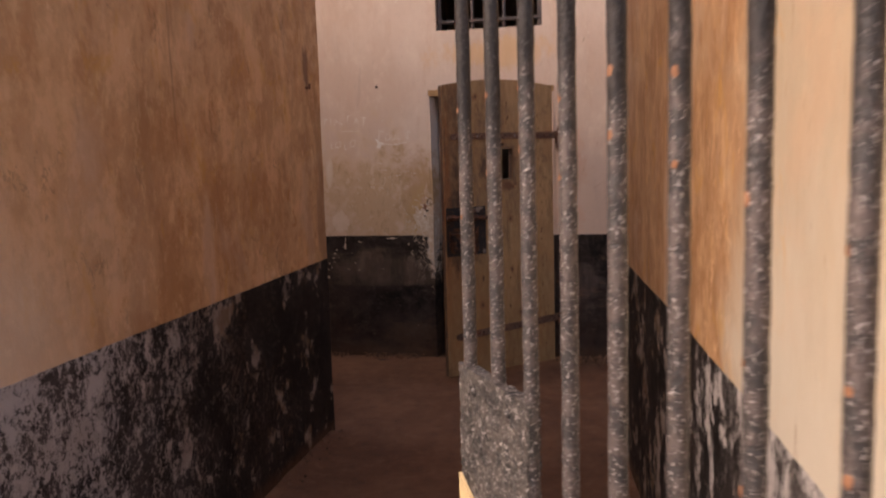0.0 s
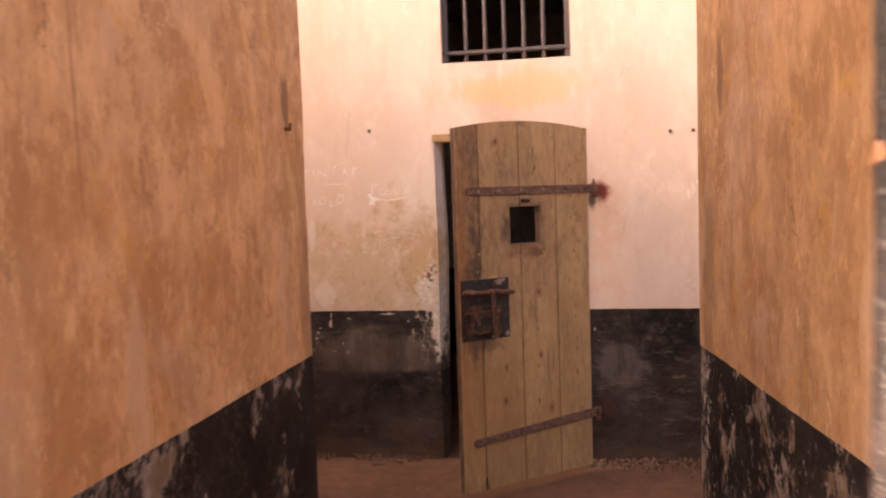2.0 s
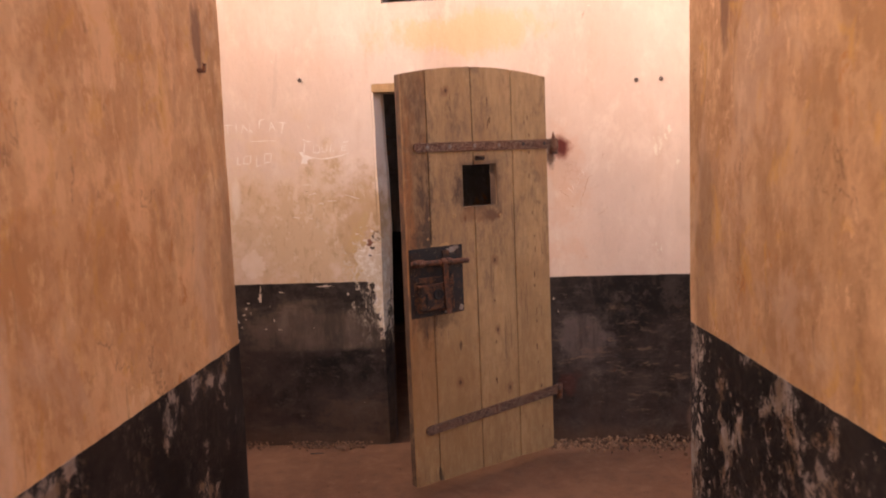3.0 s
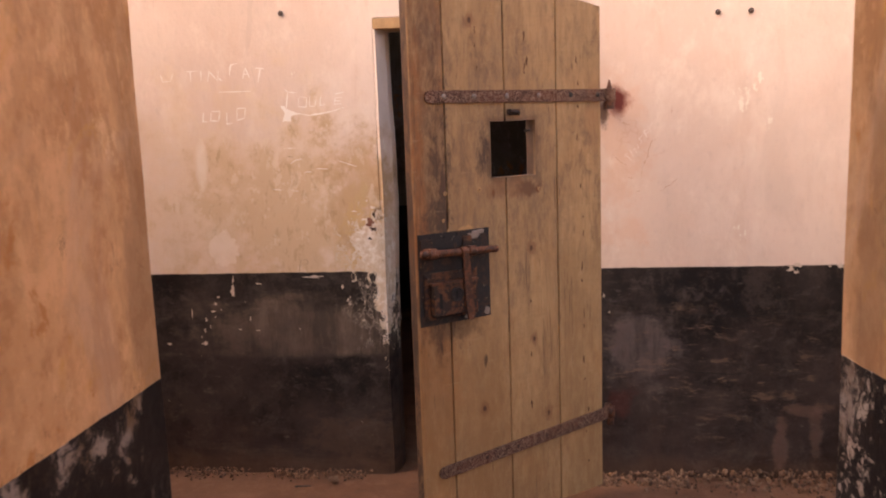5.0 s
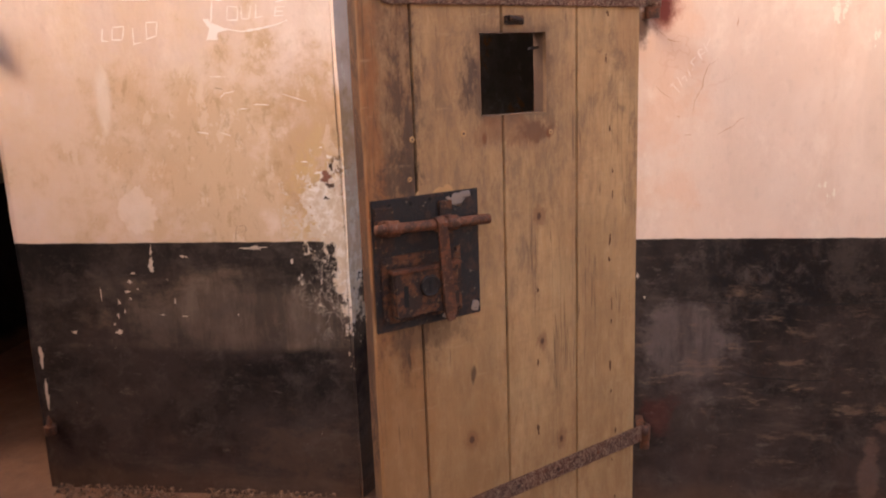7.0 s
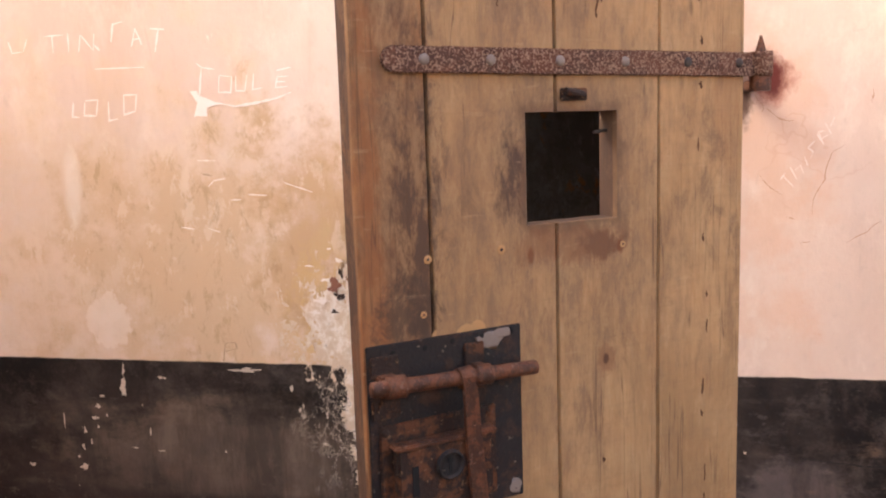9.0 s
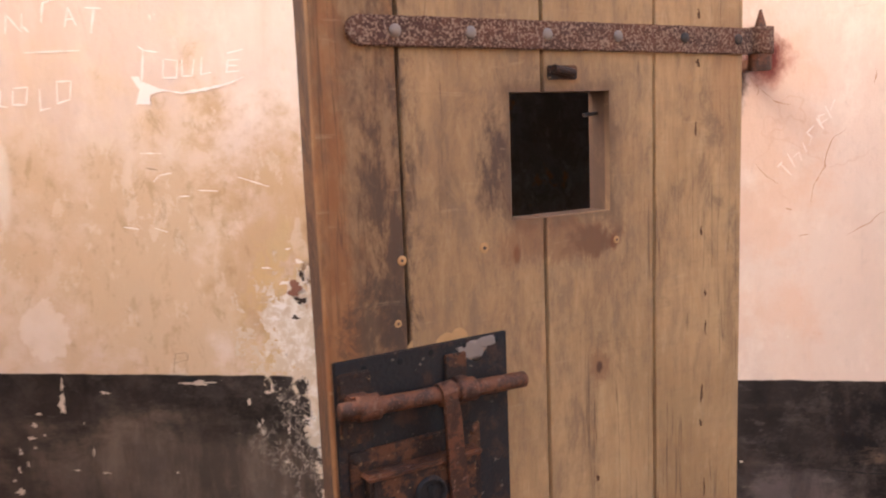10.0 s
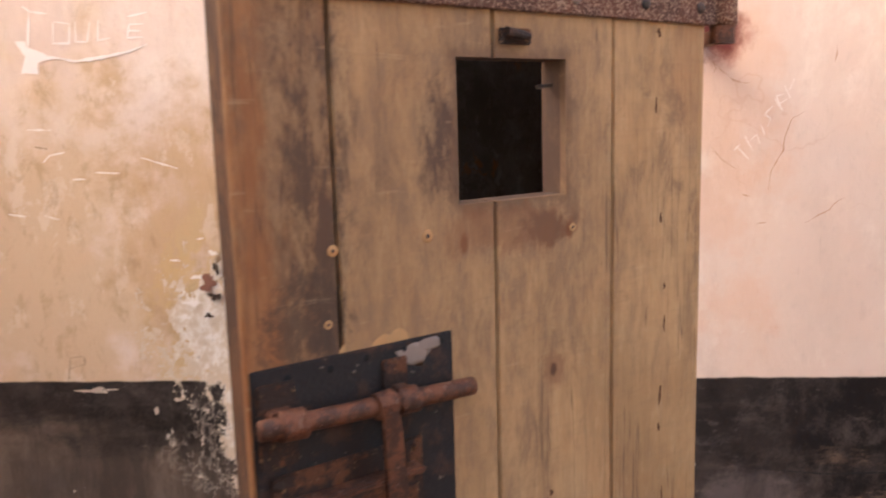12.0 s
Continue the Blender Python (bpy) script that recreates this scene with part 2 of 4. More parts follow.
        fleck = k.m("MULTIPLY", k.step(k.noise(15, 8, (0.4, 1, 1.4), 0.74, 441, 0.2), 0.53, 0.63), k.blot(0.52, 0.46, 0.62, 0.27, wob, 0.7))
        blk = k.mix(k.m("MULTIPLY", fleck, 0.7), blk, (0.22, 0.145, 0.098))
        wash = k.step(k.noise(2.2, 7, (0.8, 1, 1.2), 0.68, 451, 0.2), 0.42, 0.62)
        wash = k.m("MULTIPLY", wash, k.m("SUBTRACT", 1.0, k.step(k.m("ADD", k.z, k.m("MULTIPLY", k.m("SUBTRACT", rag, 0.5), 0.5)), 0.5, 0.75)))
        blk = k.mix(k.m("MULTIPLY", wash, 0.6), blk, (0.07, 0.049, 0.042))
        blk = k.mix(k.m("MULTIPLY", k.blot(-0.95, 0.15, 0.4, 0.16, rag, 1.2), 0.45), blk, (0.12, 0.075, 0.05))
        blk = k.mix(k.m("MULTIPLY", k.blot(0.14, 0.33, 0.08, 0.08, wob, 0.9), 0.5), blk, (0.09, 0.022, 0.017))
        blk = k.mix(k.m("MULTIPLY", k.step(k.noise(3.5, 8, (0.35, 1, 1.6), 0.74, 21), 0.54, 0.72), 0.5), blk, (0.12, 0.09, 0.072))
        blk = k.mix(k.m("MULTIPLY", k.step(k.noise(22, 5, (0.5, 1, 1.2), 0.7, 71), 0.62, 0.72), 0.4), blk, (0.16, 0.13, 0.11))
    flake = k.noise(10, 10, (1, 1, 0.6 if far else 0.85), 0.76, 17, 0.3)
    if not far:
        flake = k.m("ADD", k.m("MULTIPLY", flake, 0.6), k.m("MULTIPLY", k.noise(4.2, 7, (1, 1, 0.8), 0.66, 91), 0.4))
    if far:
        near = k.blot(-0.93, 0.82, 0.14, 0.16, wob, 0.9)
        shard = k.noise(46, 10, (1, 1, 0.55), 0.8, 161, 0.3)
        vein_w = k.m("ABSOLUTE", k.m("SUBTRACT", k.noise(15, 8, (1, 1, 0.6), 0.72, 431, 0.2), 0.5))
        blk = k.mix(k.m("MULTIPLY", k.m("SUBTRACT", 1.0, k.step(vein_w, 0.0, 0.014)), k.m("MULTIPLY", k.blot(-0.93, 0.76, 0.1, 0.2, wob, 0.7), 0.7)), blk, (0.56, 0.48, 0.39))
        blk = k.mix(k.step(k.m("ADD", shard, k.m("MULTIPLY", near, 0.1)), 0.675, 0.7), blk, (0.55, 0.47, 0.38))
        flake = k.m("ADD", flake, k.m("MULTIPLY", k.blot(-1.62, 0.68, 0.16, 0.2, wob, 0.9), 0.04))
    if entry:
        nearg = k.m("SUBTRACT", 1.0, k.step(k.m("ADD", k.y, k.m("MULTIPLY", k.m("SUBTRACT", big, 0.5), 2.0)), *((0.6, 1.9) if arris else (1.1, 3.7))))
        crisp = k.m("ADD", k.m("MULTIPLY", k.noise(44, 10, (1, 1, 0.85), 0.8, 141, 0.2), 0.66), k.m("MULTIPLY", k.noise(7, 8, (1, 1, 0.8), 0.7, 181, 0.2), 0.34))
        blk = k.mix(k.m("MULTIPLY", k.step(k.m("ADD", crisp, k.m("MULTIPLY", nearg, 0.06)), 0.53, 0.585), k.m("ADD", k.m("MULTIPLY", nearg, 0.4 if arris else 0.85), 0.12)), blk, under)
        haze = k.m("MULTIPLY", nearg, k.step(k.noise(6, 8, (1, 1, 0.8), 0.72, 171, 0.5), 0.4, 0.62))
        blk = k.mix(k.m("MULTIPLY", haze, 0.35 if arris else 0.25), blk, (0.3, 0.265, 0.25))
        flake = k.m("ADD", flake, k.m("MULTIPLY", nearg, 0.012 if arris else 0.02))
    if arris:
        worn = k.step(k.y, arris - 0.12, arris + 0.05)
        chip = k.noise(30, 9, (1, 1, 0.7), 0.75, 271, 0.5)
        blk = k.mix(k.step(k.m("ADD", chip, k.m("MULTIPLY", worn, 0.1)), 0.63, 0.66), blk, (0.46, 0.38, 0.31))
    if far:
        blk = k.mix(k.m("MULTIPLY", k.step(k.noise(9, 9, (0.8, 1, 1.0), 0.76, 111, 0.4), 0.52, 0.66), 0.45), blk, (0.11, 0.088, 0.076))
        blk = k.mix(k.m("MULTIPLY", k.step(k.noise(45, 5, (0.6, 1, 1), 0.7, 121), 0.64, 0.7), 0.3), blk, (0.18, 0.145, 0.12))
    peel = k.step(flake, peel_lo, peel_hi)
    blk = k.mix(peel, blk, under if not far else (0.56, 0.47, 0.38))
    edge = k.m("ADD", k.z, k.m("MULTIPLY", k.m("SUBTRACT", k.noise(14, 4, off=30), 0.5), 0.009))
    low = k.m("SUBTRACT", 1.0, k.step(edge, dado - 0.002, dado + 0.002))
    c = k.mix(low, c, blk)
    if far:
        c = k.mix(bare, c, crumb)
    earth = k.m("SUBTRACT", 1.0, k.step(k.m("ADD", k.z, k.m("MULTIPLY", wob, -0.12)), -0.04, 0.05))
    c = k.mix(k.m("MULTIPLY", earth, 0.3 if far else 0.6), c, (0.17, 0.09, 0.05))
    h = k.m("ADD", k.m("MULTIPLY", fine, 0.35), k.m("MULTIPLY", k.noise(6, 7, (1, 1, 0.7), 0.65, 13), 1.0))
    h = k.m("SUBTRACT", h, k.m("MULTIPLY", k.m("MULTIPLY", peel, low), 0.35))
    if far:
        h = k.m("SUBTRACT", h, k.m("MULTIPLY", bare, k.m("ADD", 0.3, shred)))
    if entry:
        h = k.m("ADD", h, k.m("MULTIPLY", k.m("MULTIPLY", crisp, low), 1.4))
    k.bump(h, 0.55, 0.012)
    k.put(k.b.inputs["Specular IOR Level"], k.m("SUBTRACT", 0.35, k.m("MULTIPLY", low, 0.17)))
    return k.colour(c, k.m("SUBTRACT", 0.92, k.m("MULTIPLY", low, 0.3)))


M_FAR = limewash("cream_limewash", (0.74, 0.6, 0.5), (0.68, 0.53, 0.43), (0.64, 0.46, 0.345), 0.905, 0.69, 0.71, far=True)
M_OCHRE = limewash("ochre_limewash", (0.66, 0.398, 0.205), (0.565, 0.31, 0.143), (0.53, 0.254, 0.1), 0.966, 0.532, 0.59, entry=True)
M_OCHRE_DIM = limewash("ochre_limewash_dimmed", (0.54, 0.318, 0.162), (0.46, 0.25, 0.118), (0.43, 0.21, 0.088), 0.984, 0.495, 0.565, entry=True, arris=3.81)
M_CELL = limewash("shaded_limewash", (0.3, 0.25, 0.2), (0.25, 0.2, 0.16), (0.2, 0.15, 0.1), 0.9, 0.64, 0.7)


def earth_floor():
    k = Nodes("trodden_earth_screed", 0.93)
    a, b, c = k.noise(1.3, 6, rough=0.6), k.noise(14, 6, off=4, rough=0.65), k.noise(120, 3, off=8)
    col = k.mix(k.step(a, 0.35, 0.65), (0.15, 0.064, 0.03), (0.21, 0.098, 0.049))
    col = k.mix(k.m("MULTIPLY", k.step(b, 0.5, 0.7), 0.5), col, (0.25, 0.13, 0.07))
    col = k.mix(k.m("MULTIPLY", k.step(b, 0.5, 0.3), 0.4), col, (0.085, 0.043, 0.025))
    col = k.mix(k.m("MULTIPLY", k.step(c, 0.6, 0.75), 0.35), col, (0.28, 0.2, 0.14))
    k.bump(k.m("ADD", k.m("MULTIPLY", b, 1.0), k.m("MULTIPLY", c, 0.25)), 0.5, 0.012)
    return k.colour(col)


def stone(name, lo, hi):
    k = Nodes(name, 0.95)
    k.bump(k.noise(90, 4), 0.5, 0.004)
    g = k.t.nodes.new("ShaderNodeNewGeometry").outputs["Random Per Island"]
    return k.colour(k.mix(g, lo, hi))


def old_wood(name):
    """Weathered khaki planks: long grain, darker round the lock, hand-dark stains round the hatch."""
    k = Nodes(name, 0.78)
    grain = k.noise(22, 8, (1, 1, 0.07), 0.68, warp=0.8)
    fibre = k.noise(120, 4, (1, 1, 0.06), 0.65, 5)
    blotch = k.noise(3.0, 8, (1.4, 1, 0.55), 0.68, 2, 0.5)
    mott = k.noise(11, 9, (1.3, 1, 0.5), 0.75, 12, 0.3)
    crisp = k.noise(16, 10, (1, 1, 0.55), 0.78, 66, 0.6)
    rnd = k.t.nodes.new("ShaderNodeObjectInfo").outputs["Random"]
    c = k.mix(k.step(blotch, 0.36, 0.66), (0.43, 0.259, 0.122), (0.57, 0.364, 0.178))
    c = k.mix(k.m("MULTIPLY", k.step(grain, 0.42, 0.68), 0.4), c, (0.34, 0.2, 0.095))
    c = k.mix(k.m("MULTIPLY", k.step(mott, 0.48, 0.72), 0.45), c, (0.3, 0.178, 0.098))
    c = k.mix(k.m("MULTIPLY", k.step(mott, 0.46, 0.3), 0.35), c, (0.57, 0.375, 0.19))
    c = k.mix(k.m("MULTIPLY", rnd, 0.2), c, (0.38, 0.225, 0.1))
    c = k.mix(k.m("MULTIPLY", k.step(fibre, 0.52, 0.74), 0.28), c, (0.22, 0.135, 0.07))
    c = k.mix(k.m("MULTIPLY", k.step(k.noise(60, 4, (0.12, 1, 1.6), 0.6, 19), 0.64, 0.72), 0.25), c, (0.2, 0.12, 0.06))
    speck = k.noise(75, 6, (1, 1, 0.2), 0.72, 55)
    c = k.mix(k.m("MULTIPLY", k.step(speck, 0.54, 0.7), 0.28), c, (0.19, 0.115, 0.062))
    c = k.mix(k.m("MULTIPLY", k.step(k.noise(8, 9, (1, 1, 0.3), 0.78, 77, 0.6), 0.54, 0.7), 0.5), c, (0.43, 0.225, 0.08))
    wob = k.noise(9, 9, (1, 1, 0.55), 0.75, 8, 0.4)
    dark = (0.095, 0.056, 0.034)
    # two scales of dirt in the grain, and faint marks of the saw across it
    dirt = k.noise(34, 9, (1, 1, 0.35), 0.76, 401, 0.1)
    c = k.mix(k.m("MULTIPLY", k.step(dirt, 0.5, 0.66), 0.38), c, (0.27, 0.168, 0.098))
    c = k.mix(k.m("MULTIPLY", k.step(dirt, 0.47, 0.34), 0.3), c, (0.6, 0.42, 0.23))
    saw = k.noise(110, 4, (0.07, 1, 1), 0.6, 411)
    c = k.mix(k.m("MULTIPLY", k.step(saw, 0.5, 0.68), 0.12), c, (0.24, 0.15, 0.09))
    # the foot of the door: browner towards the bottom
    foot = k.m("SUBTRACT", 1.0, k.step(k.m("ADD", k.z, k.m("MULTIPLY", k.m("SUBTRACT", wob, 0.5), 0.9)), 0.25, 0.95))
    c = k.mix(k.m("MULTIPLY", foot, k.m("ADD", 0.3, k.m("MULTIPLY", k.step(dirt, 0.42, 0.6), 0.35))), c, (0.32, 0.165, 0.068))
    # greyed wood between the hatch and the lock
    c = k.mix(k.m("MULTIPLY", k.m("MULTIPLY", k.blot(0.5, 1.36, 0.42, 0.5, wob, 0.7), k.m("ADD", 0.35, k.step(dirt, 0.42, 0.62))), 0.45), c, (0.235, 0.148, 0.09))
    # the latch plank: brown, orange along its edge, blackened where it is gripped
    latch = k.m("MULTIPLY", k.step(k.x, 0.728, 0.735), k.step(k.m("ADD", k.z, k.m("MULTIPLY", k.m("SUBTRACT", wob, 0.5), 0.8)), 0.2, 0.9))
    c = k.mix(k.m("MULTIPLY", latch, k.m("ADD", 0.4, k.m("MULTIPLY", k.step(dirt, 0.4, 0.6), 0.45))), c, (0.21, 0.105, 0.05))
    c = k.mix(k.m("MULTIPLY", latch, k.m("MULTIPLY", k.step(k.noise(9, 9, (1.2, 1, 0.2), 0.75, 31, 0.7), 0.46, 0.64), 0.6)), c, (0.36, 0.165, 0.06))
    c = k.mix(k.m("MULTIPLY", latch, k.m("MULTIPLY", k.step(k.noise(10, 9, (1.2, 1, 0.3), 0.75, 131, 0.6), 0.5, 0.68), 0.65)), c, (0.085, 0.05, 0.034))
    c = k.mix(k.m("MULTIPLY", k.blot(0.84, 1.2, 0.03, 0.6, wob, 0.6), 0.6), c, (0.34, 0.13, 0.045))
    c = k.mix(k.m("MULTIPLY", k.blot(0.79, 0.55, 0.1, 0.45, wob, 0.6), 0.4), c, (0.4, 0.19, 0.07))
    c = k.mix(k.m("MULTIPLY", k.m("MULTIPLY", k.blot(0.757, 1.35, 0.05, 0.34, crisp, 0.9), k.m("ADD", 0.3, k.step(dirt, 0.4, 0.56))), 0.6), c, (0.085, 0.054, 0.038))
    c = k.mix(k.m("MULTIPLY", k.blot(0.785, 1.2, 0.065, 0.08, crisp, 1.0), 0.75), c, (0.08, 0.052, 0.036))
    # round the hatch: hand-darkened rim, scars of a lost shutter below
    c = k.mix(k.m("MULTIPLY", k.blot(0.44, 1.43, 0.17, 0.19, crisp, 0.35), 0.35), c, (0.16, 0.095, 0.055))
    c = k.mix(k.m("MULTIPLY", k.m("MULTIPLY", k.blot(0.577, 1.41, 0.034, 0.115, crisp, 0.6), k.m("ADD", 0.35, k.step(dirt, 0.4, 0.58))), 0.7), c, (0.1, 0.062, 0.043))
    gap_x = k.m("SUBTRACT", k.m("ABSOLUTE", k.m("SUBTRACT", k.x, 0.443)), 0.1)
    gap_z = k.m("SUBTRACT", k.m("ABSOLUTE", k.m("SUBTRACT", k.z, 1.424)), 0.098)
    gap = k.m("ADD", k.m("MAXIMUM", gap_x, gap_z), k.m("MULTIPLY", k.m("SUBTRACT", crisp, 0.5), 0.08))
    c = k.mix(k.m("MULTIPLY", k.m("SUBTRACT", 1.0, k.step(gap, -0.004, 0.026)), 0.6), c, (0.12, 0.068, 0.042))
    c = k.mix(k.m("MULTIPLY", k.blot(0.385, 1.28, 0.055, 0.028, crisp, 0.8), 0.8), c, (0.075, 0.045, 0.032))
    c = k.mix(k.m("MULTIPLY", k.blot(0.45, 1.285, 0.15, 0.042, crisp, 0.8), 0.6), c, (0.25, 0.115, 0.055))
    # darker wood round the lock plate
    plate_dark = k.m("MULTIPLY", k.blot(0.765, 0.9, 0.14, 0.2, crisp, 0.7), k.m("ADD", 0.4, k.step(dirt, 0.4, 0.6)))
    c = k.mix(k.m("MULTIPLY", plate_dark, 0.6), c, (0.1, 0.052, 0.03))
    c = k.mix(k.m("MULTIPLY", k.blot(0.66, 0.45, 0.24, 0.4, wob, 0.9), 0.35), c, (0.33, 0.165, 0.065))
    for u in (0.335, 0.535):
        c = k.mix(k.m("MULTIPLY", k.blot(u, 1.272, 0.009, 0.018, crisp, 0.4), 0.8), c, (0.2, 0.075, 0.03))
    c = k.mix(k.m("MULTIPLY", k.blot(0.71, 0.82, 0.15, 0.05, crisp, 0.7), 0.5), c, dark)
    c = k.mix(k.m("MULTIPLY", k.blot(0.06, 1.55, 0.06, 0.14, wob, 0.6), 0.4), c, (0.32, 0.15, 0.07))
    for u, z in ((0.37, 1.06), (0.365, 0.72), (0.62, 1.86), (0.6, 0.5), (0.3, 0.42)):
        c = k.mix(k.m("MULTIPLY", k.blot(u, z, 0.024, 0.032, crisp, 0.8), 0.6), c, (0.24, 0.105, 0.05))
        c = k.mix(k.m("MULTIPLY", k.blot(u, z, 0.008, 0.012, crisp, 0.7), 0.85), c, (0.09, 0.04, 0.025))
    smudge = k.noise(13, 9, (1, 1, 0.5), 0.74, 291, 0.5)
    upper = k.step(k.m("ADD", k.z, k.m("MULTIPLY", k.m("SUBTRACT", wob, 0.5), 0.6)), 0.85, 1.25)
    c = k.mix(k.m("MULTIPLY", k.step(smudge, 0.5, 0.66), k.m("ADD", 0.15, k.m("MULTIPLY", upper, 0.4))), c, (0.17, 0.1, 0.06))
    crack = k.m("ABSOLUTE", k.m("SUBTRACT", k.noise(30, 3, (1, 1, 0.03), 0.5, 241, 0.3), 0.5))
    crack = k.m("MULTIPLY", k.m("SUBTRACT", 1.0, k.step(crack, 0.0, 0.012)), k.step(k.noise(5, 4, (1, 1, 0.5), 0.6, 251), 0.5, 0.58))
    c = k.mix(k.m("MULTIPLY", crack, 0.6), c, (0.12, 0.068, 0.038))
    scuff = k.step(k.noise(50, 5, (0.2, 1, 1.5), 0.7, 261, 0.3), 0.6, 0.7)
    c = k.mix(k.m("MULTIPLY", scuff, 0.22), c, (0.6, 0.42, 0.24))
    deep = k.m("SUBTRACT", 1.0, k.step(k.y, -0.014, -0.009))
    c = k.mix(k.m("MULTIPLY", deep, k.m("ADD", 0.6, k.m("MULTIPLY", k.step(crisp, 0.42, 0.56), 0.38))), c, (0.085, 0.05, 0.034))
    pits = k.step(k.noise(20, 2, (1, 1, 0.25), 0.4, 40), 0.7, 0.75)
    c = k.mix(k.m("MULTIPLY", pits, 0.75), c, (0.07, 0.04, 0.025))
    k.bump(k.m("SUBTRACT", k.m("ADD", k.m("MULTIPLY", grain, 0.6), k.m("MULTIPLY", fibre, 0.6)), k.m("ADD", k.m("MULTIPLY", pits, 0.6), k.m("MULTIPLY", crack, 0.5))), 0.55, 0.004)
    k.b.inputs["Specular IOR Level"].default_value = 0.35
    return k.colour(c, k.m("ADD", 0.66, k.m("MULTIPLY", grain, 0.2)))


def iron(name, base, rust, amount, spots=None, rough=0.55, metal=0.35, scale=1.0, relief=0.5, dark_from=0.0):
    """Old iron: dark skin broken by rust, with an optional pale flake."""
    k = Nodes(name, rough, metal)
    a, b = k.noise(14 * scale, 7, rough=0.68), k.noise(70 * scale, 5, off=6, rough=0.6)
    c = k.mix(k.step(a, 0.62 - amount * 0.4, 0.75 - amount * 0.4), base, rust)
    c = k.mix(k.m("MULTIPLY", k.step(b, 0.5, 0.68), 0.5), c, tuple(v * 0.5 for v in rust))
    h = k.m("ADD", k.m("MULTIPLY", a, 0.6), k.m("MULTIPLY", b, 0.7))
    if spots:
        s = k.step(k.noise(spots[1], 4, off=15, rough=0.6), spots[2], spots[2] + 0.05)
        c = k.mix(k.m("MULTIPLY", s, 0.85), c, spots[0])
        h = k.m("ADD", h, k.m("MULTIPLY", s, 0.5))
    if dark_from:
        edge = k.m("ADD", k.z, k.m("MULTIPLY", k.m("SUBTRACT", k.noise(5, 6, off=23, rough=0.7), 0.5), 0.6))
        c = k.mix(k.m("MULTIPLY", k.step(edge, dark_from - 0.06, dark_from + 0.06), 0.85), c, (0.022, 0.021, 0.023))
    k.bump(h, relief, 0.004)
    return k.colour(c, k.m("ADD", rough - 0.15, k.m("MULTIPLY", a, 0.4)))


def plain(name, col, rough=0.8, var=0.25, scale=30):
    k = Nodes(name, rough)
    a = k.noise(scale, 5)
    k.bump(a, 0.25, 0.003)
    return k.colour(k.mix(a, tuple(v * (1 - var) for v in col), tuple(min(0.9, v * (1 + var)) for v in col)))


M_FLOOR = earth_floor()
M_RUBBLE = stone("crumbled_plaster", (0.07, 0.034, 0.019), (0.26, 0.145, 0.082))
M_WOOD = old_wood("weathered_planks")
M_STRAP = iron("flaked_hinge_iron", (0.1, 0.042, 0.026), (0.16, 0.066, 0.038), 0.5, ((0.42, 0.27, 0.18), 260, 0.515), 0.75, 0.1, 1.0, 0.9)
M_RUST = iron("rusty_bolt_iron", (0.07, 0.032, 0.021), (0.19, 0.073, 0.036), 0.5, ((0.24, 0.13, 0.085), 80, 0.62), 0.55, 0.25, 2.4, 0.8)
M_BOX = iron("rusted_lock_iron", (0.03, 0.018, 0.014), (0.15, 0.058, 0.026), 0.38, ((0.27, 0.16, 0.085), 90, 0.62), 0.65, 0.2, 2.4, 0.9)
M_PLATE = iron("black_painted_iron", (0.014, 0.013, 0.014), (0.06, 0.03, 0.02), 0.3, ((0.2, 0.15, 0.12), 70, 0.66), 0.6, 0.1, 2.0, 0.7)
M_DARK = iron("dark_iron", (0.06, 0.05, 0.045), (0.1, 0.06, 0.045), 0.4, None, 0.6, 0.3)
M_STUD = plain("worn_bolt_heads", (0.26, 0.205, 0.17), 0.6)
M_BARS = iron("flaking_black_gate_iron", (0.065, 0.06, 0.061), (0.145, 0.118, 0.112), 0.45, ((0.47, 0.43, 0.42), 170, 0.57), 0.36, 0.35, 2.2, 1.0, 1.6)
M_GATEPLATE = iron("flaking_grey_black_plate", (0.06, 0.057, 0.056), (0.14, 0.122, 0.112), 0.5, ((0.5, 0.46, 0.44), 120, 0.565), 0.34, 0.35, 2.6, 1.0)
M_SCAR = plain("old_nail_scar", (0.12, 0.064, 0.036), 0.9, 0.6, 200)
M_SCAR.node_tree.nodes["Principled BSDF"].inputs["Specular IOR Level"].default_value = 0.05
M_CHIP = plain("bare_rust_patch", (0.3, 0.14, 0.075), 0.8)
M_BLACK = plain("black_hollow", (0.01, 0.01, 0.01), 0.9)
M_SCRATCH = plain("scratched_white_plaster", (0.84, 0.78, 0.71), 0.95, 0.05)
M_FAINT = plain("faint_rubbed_lime", (0.79, 0.68, 0.6), 0.95, 0.05)
M_CRACK = plain("rusty_hair_crack", (0.46, 0.25, 0.15), 0.95, 0.2)
M_YELLOW = plain("cream_paint_remnant", (0.74, 0.55, 0.3), 0.85, 0.12)
M_PALEWOOD = plain("freshly_split_wood", (0.5, 0.29, 0.125), 0.8)
M_GRILLE = iron("grey_grille_iron", (0.1, 0.085, 0.085), (0.13, 0.085, 0.075), 0.3, None, 0.6, 0.15)
M_CHIPS = plain("bared_plaster", (0.58, 0.48, 0.38), 0.95, 0.2)
M_PENCIL = plain("faint_pencil", (0.4, 0.28, 0.18), 0.95, 0.2)
M_HOLE = plain("crumbled_hollow", (0.05, 0.03, 0.02), 0.95, 0.4)
M_BRICK = plain("red_brick_core", (0.24, 0.105, 0.068), 0.95)


